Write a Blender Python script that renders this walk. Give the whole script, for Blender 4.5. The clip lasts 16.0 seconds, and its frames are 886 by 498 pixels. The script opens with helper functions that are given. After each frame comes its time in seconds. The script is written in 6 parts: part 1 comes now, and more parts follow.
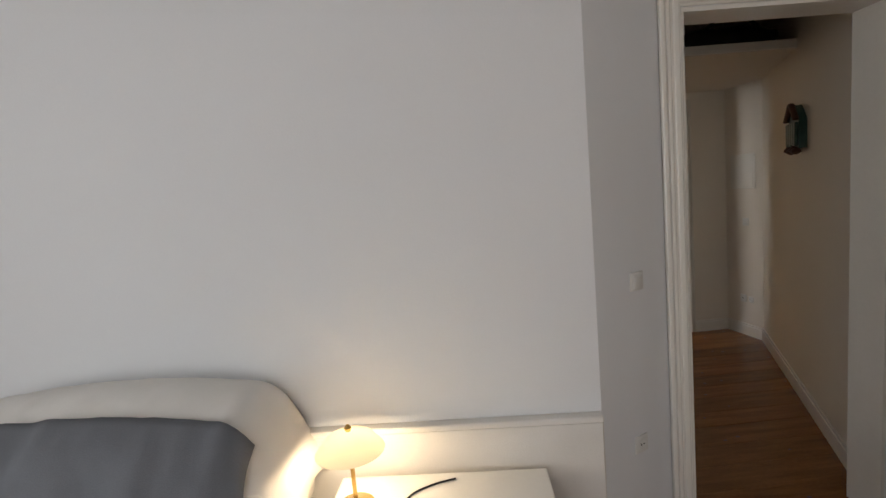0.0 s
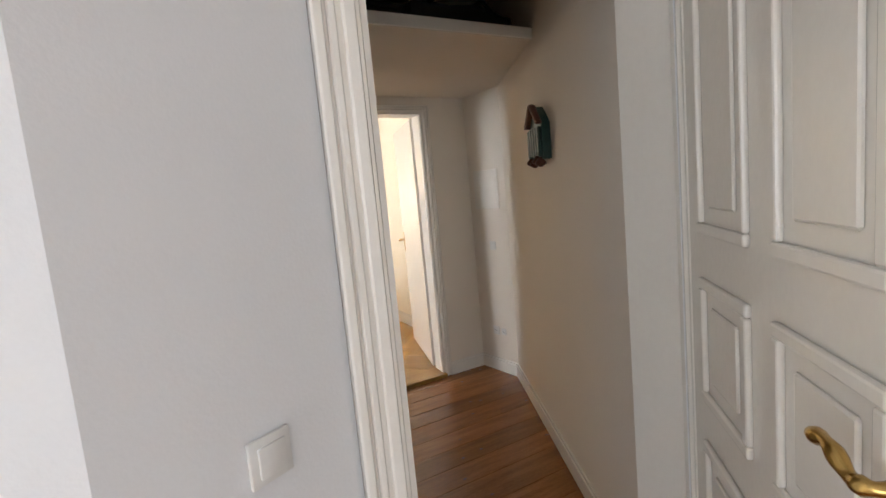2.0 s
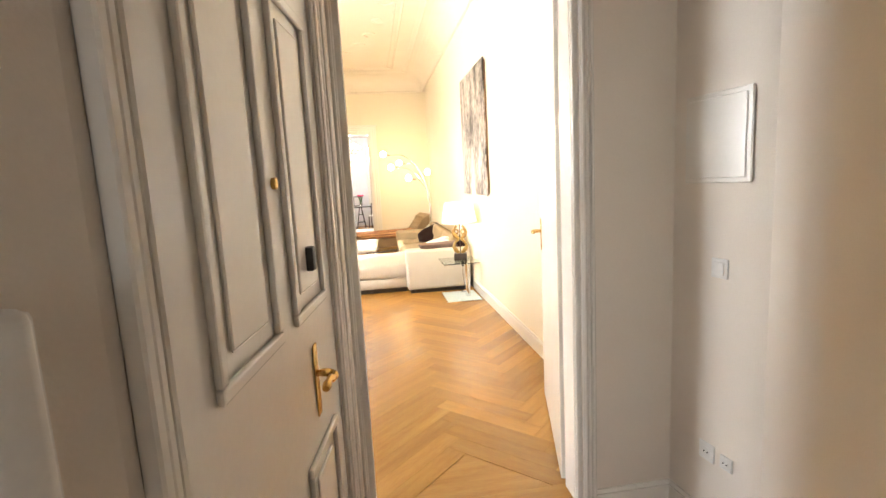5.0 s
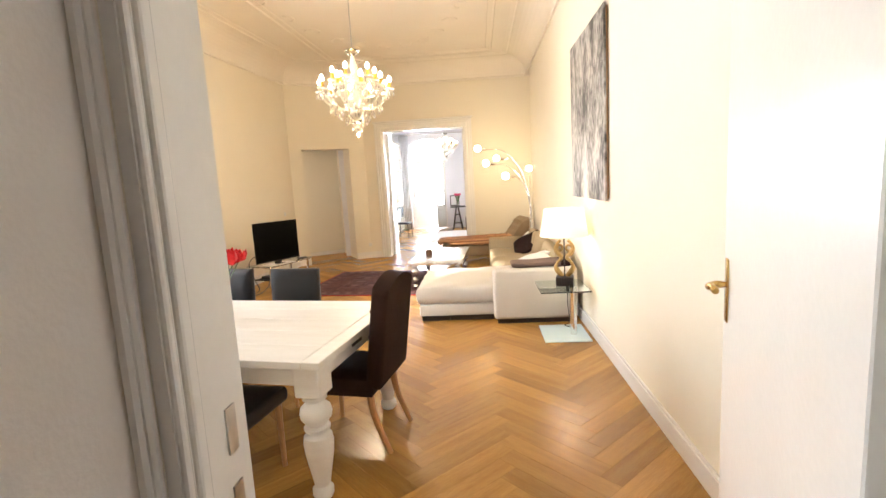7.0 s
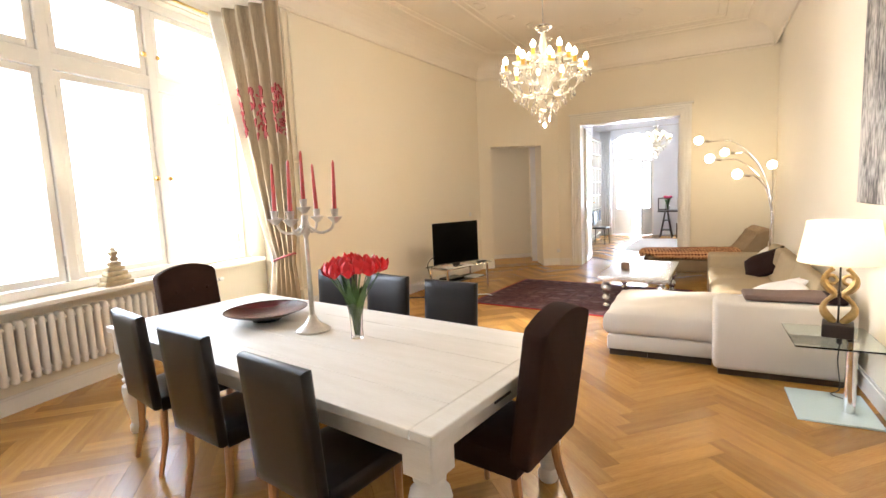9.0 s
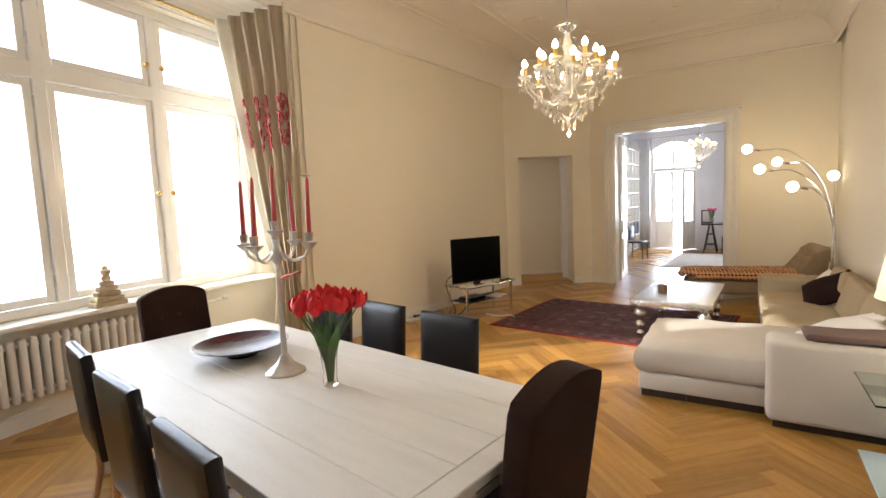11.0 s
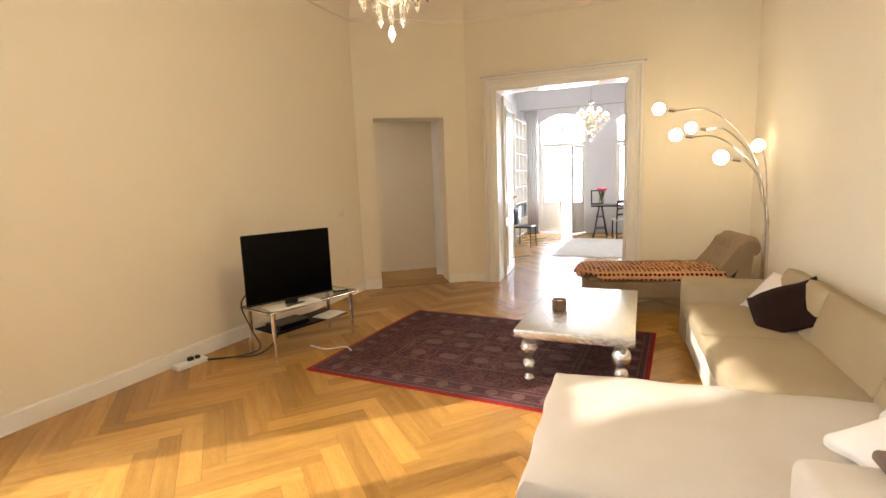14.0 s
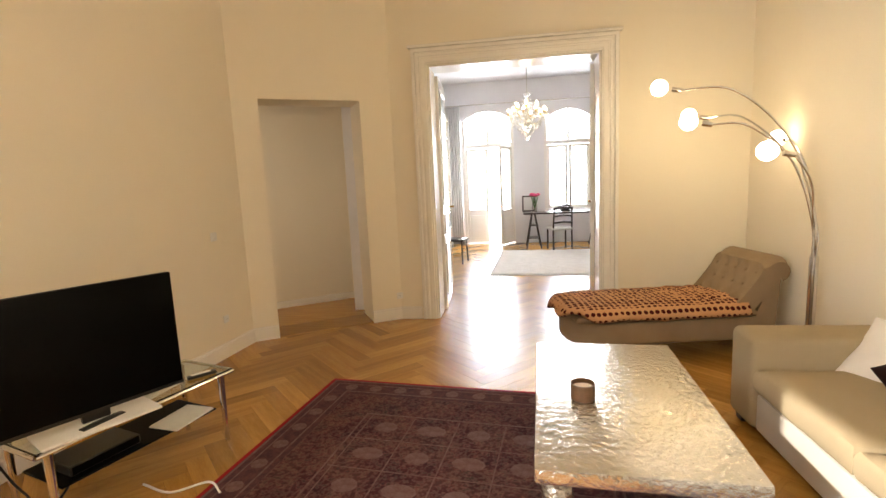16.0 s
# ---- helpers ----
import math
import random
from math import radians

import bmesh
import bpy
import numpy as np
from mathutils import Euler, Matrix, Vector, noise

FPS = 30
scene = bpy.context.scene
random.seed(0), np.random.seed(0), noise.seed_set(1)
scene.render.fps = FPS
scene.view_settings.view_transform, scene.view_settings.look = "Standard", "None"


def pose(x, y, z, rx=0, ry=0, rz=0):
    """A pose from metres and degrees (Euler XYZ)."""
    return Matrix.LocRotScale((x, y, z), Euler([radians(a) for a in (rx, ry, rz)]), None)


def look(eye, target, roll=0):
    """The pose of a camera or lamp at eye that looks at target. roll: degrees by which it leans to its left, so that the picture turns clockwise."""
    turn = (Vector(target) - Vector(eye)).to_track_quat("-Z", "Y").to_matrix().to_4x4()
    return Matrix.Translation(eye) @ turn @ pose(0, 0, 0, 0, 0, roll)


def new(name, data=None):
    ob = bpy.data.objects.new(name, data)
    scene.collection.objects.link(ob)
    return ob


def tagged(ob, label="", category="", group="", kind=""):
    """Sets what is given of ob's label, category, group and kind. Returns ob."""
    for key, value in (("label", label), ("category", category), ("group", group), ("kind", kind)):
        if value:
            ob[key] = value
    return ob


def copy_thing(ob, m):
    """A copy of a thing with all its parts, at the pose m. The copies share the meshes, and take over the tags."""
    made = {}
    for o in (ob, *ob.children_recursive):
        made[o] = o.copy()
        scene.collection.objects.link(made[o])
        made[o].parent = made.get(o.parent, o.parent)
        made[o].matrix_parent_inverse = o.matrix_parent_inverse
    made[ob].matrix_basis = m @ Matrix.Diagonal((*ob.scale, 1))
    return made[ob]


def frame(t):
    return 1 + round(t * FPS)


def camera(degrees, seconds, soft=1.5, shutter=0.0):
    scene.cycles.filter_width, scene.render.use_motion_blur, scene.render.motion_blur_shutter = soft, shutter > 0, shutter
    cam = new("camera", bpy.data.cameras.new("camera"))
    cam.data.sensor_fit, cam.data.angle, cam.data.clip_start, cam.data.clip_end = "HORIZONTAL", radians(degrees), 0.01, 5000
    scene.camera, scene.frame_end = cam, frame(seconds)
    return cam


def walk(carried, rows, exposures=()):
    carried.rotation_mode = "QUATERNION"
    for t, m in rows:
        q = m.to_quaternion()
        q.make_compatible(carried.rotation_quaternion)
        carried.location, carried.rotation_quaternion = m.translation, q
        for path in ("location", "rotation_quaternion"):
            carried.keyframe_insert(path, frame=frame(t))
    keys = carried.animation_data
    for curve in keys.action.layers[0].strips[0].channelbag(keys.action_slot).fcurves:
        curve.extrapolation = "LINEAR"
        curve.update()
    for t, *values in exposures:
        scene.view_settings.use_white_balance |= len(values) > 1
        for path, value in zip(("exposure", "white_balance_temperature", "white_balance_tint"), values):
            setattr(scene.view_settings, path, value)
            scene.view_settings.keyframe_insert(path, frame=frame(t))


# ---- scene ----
cam = camera(85.6, 16.0)
PATH = [
    (0, (0.201, -0.264, 1.734), (0.277, 1.721, 1.502), -5.0),
    (0.5, (0.336, -0.025, 1.74), (0.68, 1.931, 1.504), -5.0),
    (1, (0.561, 0.373, 1.754), (1.116, 2.281, 1.527), -5.6),
    (1.5, (0.766, 0.615, 1.699), (1.486, 2.468, 1.479), -4.5),
    (2, (1.001, 0.905, 1.691), (1.962, 2.644, 1.459), -5.3),
    (2.5, (1.225, 1.122, 1.608), (2.18, 2.863, 1.377), -4.2),
    (3, (1.523, 1.464, 1.582), (2.378, 3.254, 1.328), -2.9),
    (3.5, (1.7, 1.762, 1.574), (2.433, 3.603, 1.304), -2.7),
    (4, (1.895, 2.105, 1.575), (2.423, 4.015, 1.31), -2.9),
    (6.5, (2.398, 3.89, 1.586), (2.399, 5.869, 1.296), -3.2),
    (7, (2.459, 4.267, 1.596), (2.295, 6.242, 1.323), -3.2),
    (7.5, (2.455, 4.568, 1.565), (2.173, 6.533, 1.318), -2.7),
    (8, (2.447, 4.826, 1.58), (1.944, 6.745, 1.324), -2.5),
    (8.5, (2.426, 5.011, 1.569), (1.62, 6.823, 1.311), -2.5),
    (11, (2.411, 5.627, 1.63), (1.35, 7.312, 1.444), -2.5),
    (11.5, (2.428, 5.982, 1.569), (1.507, 7.742, 1.336), -1.8),
    (12, (2.416, 6.329, 1.562), (1.674, 8.167, 1.297), -1.8),
    (12.5, (2.397, 6.699, 1.563), (1.72, 8.562, 1.297), -1.6),
    (13, (2.294, 7.147, 1.542), (1.586, 9.001, 1.296), -1.6),
    (13.5, (2.193, 7.54, 1.559), (1.497, 9.397, 1.299), -2.1),
    (14, (2.011, 8.001, 1.547), (1.336, 9.862, 1.263), -2.2),
    (14.5, (1.756, 8.406, 1.55), (1.191, 10.301, 1.252), -2.5),
    (15, (1.625, 8.814, 1.574), (1.17, 10.739, 1.279), -2.5),
    (15.5, (1.5, 9.206, 1.587), (1.063, 11.136, 1.291), -2.7),
    (16, (1.264, 9.643, 1.552), (0.963, 11.601, 1.275), -2.6),
]
EXPO = [(0, -0.01, 6750, 10),
        (1.0, 0.59, 6700, 10),
        (1.5, 0.82, 6500, 10),
        (2.0, 1.12, 6400, 10),
        (3.0, 1.64, 6400, 10),
        (4.2, 1.84, 6700, 10),
        (6.5, 1.52, 6000, 10),
        (7.0, 1.34, 5930, 10),
        (7.5, 1.24, 5850, 10),
        (8.0, 1.15, 5780, 10),
        (8.5, 1.14, 5700, 10),
        (11, 0.44, 5800, 10),
        (12.5, 0.59, 5950, 10),
        (14, 0.84, 6200, 10),
        (16, 0.87, 6350, 10)]
walk(cam, [(t, look(e, g, r)) for t, e, g, r in PATH], EXPO)

# ---------------------------------------------------------------- light
world = bpy.data.worlds.new("world")
scene.world = world
world.use_nodes = True
wn = world.node_tree.nodes
sky = wn.new("ShaderNodeTexSky")
sky.sky_type = "NISHITA"
sky.sun_disc = False
sky.sun_elevation = radians(25)
sky.sun_rotation = radians(233)
world.node_tree.links.new(sky.outputs[0], wn["Background"].inputs[0])
wn["Background"].inputs[1].default_value = 0.075

SUN_DIR = Vector((0.719, 0.539, -0.424))
sun = new("sun", bpy.data.lights.new("sun", "SUN"))
sun.data.energy, sun.data.angle, sun.data.color = 5.0, radians(0.6), (1.0, 0.93, 0.82)
sun.matrix_world = look((-8, 4, 8), Vector((-8, 4, 8)) + SUN_DIR)


def area_lamp(name, eye, target, w, h, watts, colour):
    la = bpy.data.lights.new(name, "AREA")
    la.shape, la.size, la.size_y, la.energy, la.color = "RECTANGLE", w, h, watts, colour
    ob = new(name, la)
    ob.matrix_world = look(eye, target)
    return ob


def point_lamp(name, at, watts, radius, colour):
    la = bpy.data.lights.new(name, "POINT")
    la.energy, la.shadow_soft_size, la.color = watts, radius, colour
    ob = new(name, la)
    ob.location = at
    return ob


DAY = (0.93, 0.96, 1.0)
WARM = (1.0, 0.74, 0.45)
area_lamp("daylight_dining", (-3.45, 7.7, 2.35), (2.0, 8.45, 2.0), 5.2, 4.0, 350, DAY)
area_lamp("daylight_salon_door", (0.65, 21.95, 1.75), (0.65, 15, 1.2), 1.4, 3.2, 125, DAY)
area_lamp("daylight_salon_window", (2.55, 21.95, 2.0), (2.55, 15, 1.2), 1.3, 2.4, 112, DAY)
area_lamp("daylight_bedroom", (-3.45, -0.9, 1.85), (2, -0.6, 1.5), 2.4, 2.1, 38, (0.95, 0.97, 1.0))
area_lamp("daylight_bedroom_south", (-0.6, -3.25, 1.9), (0.3, 2, 1.4), 1.8, 1.9, 31, (0.95, 0.97, 1.0))
# Fill lamp added inside the passage; no window or lamp stands there.
area_lamp("passage_fill", (-2.55, 14.41, 1.6), (-0.883, 15.48, 1.2), 0.5, 1.6, 4.6, (1.0, 0.87, 0.77))
point_lamp("chandelier_glow", (1.01, 10.17, 2.24), 52, 0.06, WARM)
point_lamp("salon_chandelier_glow", (1.52, 18.5, 2.24), 16, 0.06, WARM)
point_lamp("table_lamp_glow", (3.28, 9.12, 1.16), 5.5, 0.05, (1.0, 0.84, 0.62))
point_lamp("bedside_glow", (-0.14, 1.42, 0.85), 8.0, 0.03, (1.0, 0.80, 0.56))

# ---------------------------------------------------------------- materials


def mat(name, col, rough=0.6, metal=0.0, col2=None, scale=3.0, fine=60.0, bump=0.15, var=0.0, spec=0.5, stretch=(1, 1, 1), amount=0.5):
    """Two scales of variation and a fine relief; var: spread of brightness between pieces."""
    m = bpy.data.materials.new(name)
    m.use_nodes = True
    nt = m.node_tree
    n, l = nt.nodes, nt.links
    b = n["Principled BSDF"]
    b.inputs["Roughness"].default_value, b.inputs["Metallic"].default_value = rough, metal
    b.inputs["Specular IOR Level"].default_value = spec
    tc, mp = n.new("ShaderNodeTexCoord"), n.new("ShaderNodeMapping")
    mp.inputs["Scale"].default_value = stretch
    l.new(tc.outputs["Object"], mp.inputs[0])
    big, small = n.new("ShaderNodeTexNoise"), n.new("ShaderNodeTexNoise")
    big.inputs["Scale"].default_value, small.inputs["Scale"].default_value = scale, fine
    big.inputs["Detail"].default_value = 5
    where = mp.outputs[0]
    if var:
        oi, geo, add = n.new("ShaderNodeObjectInfo"), n.new("ShaderNodeNewGeometry"), n.new("ShaderNodeMath")
        add.operation = "ADD"
        l.new(oi.outputs["Random"], add.inputs[0])
        l.new(geo.outputs["Random Per Island"], add.inputs[1])
        far_off, moved = n.new("ShaderNodeVectorMath"), n.new("ShaderNodeVectorMath")
        far_off.operation = "SCALE"
        far_off.inputs[0].default_value = (31.0, 17.0, 23.0)
        l.new(add.outputs[0], far_off.inputs["Scale"])
        l.new(where, moved.inputs[0])
        l.new(far_off.outputs[0], moved.inputs[1])
        where = moved.outputs[0]
    for t in (big, small):
        l.new(where, t.inputs["Vector"])
    mixf = n.new("ShaderNodeMath")
    mixf.operation = "MULTIPLY_ADD"
    l.new(small.outputs[0], mixf.inputs[0])
    mixf.inputs[1].default_value = 0.4
    sub = n.new("ShaderNodeMath")
    sub.operation = "MULTIPLY"
    l.new(big.outputs[0], sub.inputs[0])
    sub.inputs[1].default_value = 0.6
    l.new(sub.outputs[0], mixf.inputs[2])
    ramp = n.new("ShaderNodeValToRGB")
    c2 = col2 or tuple(c * 0.88 for c in col)
    ramp.color_ramp.elements[0].position, ramp.color_ramp.elements[1].position = 0.5 - amount * 0.4, 0.5 + amount * 0.4
    ramp.color_ramp.elements[0].color, ramp.color_ramp.elements[1].color = (*c2, 1), (*col, 1)
    l.new(mixf.outputs[0], ramp.inputs[0])
    out = ramp.outputs[0]
    if var:
        fr = n.new("ShaderNodeMath")
        fr.operation = "FRACT"
        l.new(add.outputs[0], fr.inputs[0])
        mr = n.new("ShaderNodeMapRange")
        mr.inputs["To Min"].default_value, mr.inputs["To Max"].default_value = 1 - var, 1 + var
        l.new(fr.outputs[0], mr.inputs[0])
        hs = n.new("ShaderNodeHueSaturation")
        l.new(out, hs.inputs["Color"])
        l.new(mr.outputs[0], hs.inputs["Value"])
        out = hs.outputs[0]
    l.new(out, b.inputs["Base Color"])
    if bump:
        bp = n.new("ShaderNodeBump")
        bp.inputs["Strength"].default_value, bp.inputs["Distance"].default_value = bump, 0.01
        l.new(small.outputs[0], bp.inputs["Height"])
        l.new(bp.outputs[0], b.inputs["Normal"])
    return m


def glow(name, col, strength):
    m = bpy.data.materials.new(name)
    m.use_nodes = True
    b = m.node_tree.nodes["Principled BSDF"]
    b.inputs["Base Color"].default_value = (*col, 1)
    b.inputs["Emission Color"].default_value, b.inputs["Emission Strength"].default_value = (*col, 1), strength
    return m


def glass(name, col, rough=0.0):
    m = bpy.data.materials.new(name)
    m.use_nodes = True
    b = m.node_tree.nodes["Principled BSDF"]
    b.inputs["Base Color"].default_value, b.inputs["Roughness"].default_value = (*col, 1), rough
    b.inputs["Transmission Weight"].default_value, b.inputs["IOR"].default_value = 1.0, 1.45
    return m


M = {}
M["cream"] = mat("cream_wall", (0.80, 0.735, 0.60), 0.75, col2=(0.77, 0.70, 0.56), scale=1.2, fine=140, bump=0.05)
M["bedwall"] = mat("white_wall", (0.79, 0.80, 0.81), 0.8, col2=(0.76, 0.77, 0.78), scale=1.1, fine=140, bump=0.05)
M["hallwall"] = mat("hall_wall", (0.79, 0.73, 0.65), 0.8, col2=(0.75, 0.69, 0.61), scale=1.3, fine=140, bump=0.06)
M["salonwall"] = mat("salon_wall", (0.78, 0.77, 0.78), 0.75, scale=1.2, fine=140, bump=0.05)
M["ceiling"] = mat("ceiling_paint", (0.82, 0.76, 0.66), 0.8, col2=(0.79, 0.72, 0.61), scale=1.5, fine=100, bump=0.05)
M["trim"] = mat("white_gloss_paint", (0.84, 0.81, 0.75), 0.22, col2=(0.80, 0.77, 0.71), scale=4, fine=50, bump=0.04)
M["parquet"] = mat("oak_parquet", (0.47, 0.252, 0.056), 0.27, col2=(0.28, 0.132, 0.026), scale=3.2, fine=34, bump=0.03, var=0.22, stretch=(0.55, 6.5, 1), spec=0.6, amount=0.62)
M["joint"] = mat("floor_joint", (0.12, 0.06, 0.025), 0.8)
M["pine"] = mat("pine_boards", (0.36, 0.15, 0.040), 0.27, col2=(0.18, 0.062, 0.015), scale=2.5, fine=40, bump=0.05, var=0.16, stretch=(1, 9, 1))
M["knot"] = mat("knot_wood", (0.07, 0.022, 0.008), 0.4)
M["table_white"] = mat("whitewashed_wood", (0.78, 0.75, 0.70), 0.42, col2=(0.64, 0.60, 0.53), scale=2.2, fine=30, bump=0.05, stretch=(1, 7, 7), amount=0.75)
M["leather"] = mat("black_leather", (0.012, 0.010, 0.011), 0.28, col2=(0.007, 0.006, 0.007), scale=8, fine=220, bump=0.08, spec=0.42)
M["brownfab"] = mat("brown_fabric", (0.038, 0.018, 0.012), 0.95, col2=(0.022, 0.010, 0.007), spec=0.15, scale=6, fine=400, bump=0.3)
M["beech"] = mat("beech_leg", (0.50, 0.27, 0.11), 0.35, col2=(0.40, 0.20, 0.08), scale=5, fine=40, stretch=(6, 6, 1))
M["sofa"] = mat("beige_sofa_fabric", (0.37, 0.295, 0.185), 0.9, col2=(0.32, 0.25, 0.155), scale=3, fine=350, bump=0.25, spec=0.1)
# Paler tone of the sofa fabric, for base, chaise and near armrest.
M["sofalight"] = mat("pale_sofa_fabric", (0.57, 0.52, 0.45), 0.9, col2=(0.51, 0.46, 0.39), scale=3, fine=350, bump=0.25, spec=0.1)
M["darkwood"] = mat("dark_wood", (0.030, 0.018, 0.012), 0.4, col2=(0.018, 0.010, 0.007))
M["chrome"] = mat("chrome", (0.78, 0.77, 0.75), 0.12, 1.0, bump=0.0)
M["silver"] = mat("hammered_silver_leaf", (0.78, 0.75, 0.69), 0.23, 0.85, col2=(0.56, 0.54, 0.49), scale=10, fine=36, bump=1.0, amount=0.8)
M["pewter"] = mat("pewter", (0.62, 0.59, 0.54), 0.28, 1.0, col2=(0.45, 0.42, 0.38), scale=14, bump=0.05)
M["brass"] = mat("brass", (0.70, 0.47, 0.16), 0.25, 1.0, col2=(0.52, 0.33, 0.10), scale=14, bump=0.05)
M["gold"] = mat("aged_gold", (0.48, 0.33, 0.13), 0.4, 0.8, col2=(0.28, 0.18, 0.06), scale=12, fine=60, bump=0.4)
M["stone"] = mat("gilded_stone", (0.55, 0.46, 0.29), 0.5, 0.3, col2=(0.36, 0.29, 0.17), scale=14, fine=80, bump=0.4)
M["tv"] = mat("tv_black", (0.003, 0.003, 0.003), 0.35, bump=0.0, spec=0.04)
M["plastic"] = mat("black_plastic", (0.012, 0.012, 0.012), 0.4, bump=0.0)
M["whiteplastic"] = mat("white_plastic", (0.78, 0.77, 0.74), 0.35, bump=0.0)
M["paper"] = mat("paper", (0.75, 0.74, 0.72), 0.7, bump=0.05)
M["tableglass"] = glass("greenish_glass", (0.86, 0.96, 0.93))
M["paneglass"] = glass("window_glass", (0.98, 0.99, 0.99))
M["crystal"] = glass("crystal", (0.93, 0.91, 0.86), 0.14)
M["milk"] = mat("milky_glass", (0.84, 0.79, 0.66), 0.18, col2=(0.72, 0.66, 0.52), scale=20, fine=60, bump=0.1)
M["frosted"] = mat("frosted_glass", (0.62, 0.74, 0.76), 0.15, col2=(0.56, 0.68, 0.70), bump=0.02)
M["bulb"] = glow("bulb_light", (1.0, 0.82, 0.54), 14)
M["globe"] = glow("globe_light", (1.0, 0.78, 0.46), 16)
M["candlesleeve"] = mat("yellow_candle_sleeve", (0.80, 0.50, 0.07), 0.5, bump=0.0)
M["redcandle"] = mat("red_wax", (0.52, 0.05, 0.04), 0.35, col2=(0.42, 0.035, 0.03), bump=0.05)
M["petal"] = mat("red_petal", (0.80, 0.012, 0.02), 0.45, col2=(0.62, 0.006, 0.012), scale=10, bump=0.05, var=0.18)
M["leaf"] = mat("tulip_leaf", (0.075, 0.17, 0.03), 0.45, col2=(0.04, 0.10, 0.018), scale=12, var=0.25)
M["pinkpetal"] = mat("pink_petal", (0.72, 0.05, 0.16), 0.5, bump=0.05)
M["bowl"] = mat("oxblood_glaze", (0.07, 0.008, 0.008), 0.25, col2=(0.035, 0.005, 0.005), scale=9, bump=0.04, spec=0.2)
M["bowlout"] = mat("black_glaze", (0.012, 0.010, 0.014), 0.25, bump=0.04, spec=0.25)
M["pillowwhite"] = mat("white_pillow", (0.76, 0.72, 0.68), 0.85, col2=(0.66, 0.62, 0.58), scale=7, fine=250, bump=0.2)
M["pillowdark"] = mat("dark_brown_pillow", (0.022, 0.009, 0.008), 0.8, col2=(0.012, 0.005, 0.004), scale=7, fine=250, bump=0.3, spec=0.1)
M["throw"] = mat("taupe_throw", (0.17, 0.12, 0.10), 0.9, col2=(0.13, 0.09, 0.075), fine=250, bump=0.3, spec=0.1)
M["chaise"] = mat("taupe_velvet", (0.30, 0.22, 0.135), 0.85, col2=(0.24, 0.17, 0.10), scale=5, fine=300, bump=0.25, spec=0.1)
M["bedwhite"] = mat("white_linen", (0.80, 0.77, 0.73), 0.85, col2=(0.74, 0.71, 0.66), scale=5, fine=250, bump=0.2)
M["bedgrey"] = mat("grey_blanket", (0.20, 0.21, 0.23), 0.9, col2=(0.15, 0.155, 0.17), scale=5, fine=300, bump=0.3, spec=0.1)
M["teal"] = mat("patinated_teal", (0.035, 0.10, 0.085), 0.4, col2=(0.012, 0.04, 0.035), scale=16, fine=70, bump=0.5, amount=0.9)
M["rust"] = mat("rusty_brown", (0.12, 0.04, 0.025), 0.5, col2=(0.05, 0.015, 0.01), scale=20, bump=0.4)
M["cup"] = mat("brown_cup", (0.15, 0.075, 0.035), 0.5, col2=(0.10, 0.05, 0.02), scale=12)
M["navy"] = mat("navy_boxes", (0.02, 0.03, 0.06), 0.5)
M["salonrug"] = mat("cream_shag", (0.66, 0.62, 0.56), 0.95, col2=(0.46, 0.42, 0.37), scale=6, fine=40, bump=0.9, amount=0.9)
M["sheer"] = mat("white_sheer", (0.82, 0.81, 0.80), 0.8, bump=0.1)
M["outside"] = glow("bright_outdoors", (0.93, 0.96, 1.0), 1.5)
M["bag"] = mat("black_bag", (0.010, 0.010, 0.011), 0.6, bump=0.2)
M["cable"] = mat("black_cable", (0.01, 0.01, 0.01), 0.5, bump=0.0)
M["bust"] = mat("blue_fabric", (0.62, 0.62, 0.58), 0.8)


def shade_material():
    m = mat("cream_lampshade", (0.88, 0.83, 0.74), 0.8, col2=(0.85, 0.79, 0.69), scale=5, fine=300, bump=0.15)
    n, l = m.node_tree.nodes, m.node_tree.links
    tr, mx = n.new("ShaderNodeBsdfTranslucent"), n.new("ShaderNodeMixShader")
    tr.inputs[0].default_value = (0.96, 0.90, 0.78, 1)
    mx.inputs[0].default_value = 0.55
    l.new(n["Principled BSDF"].outputs[0], mx.inputs[1])
    l.new(tr.outputs[0], mx.inputs[2])
    l.new(mx.outputs[0], n["Material Output"].inputs[0])
    return m


M["shade"] = shade_material()


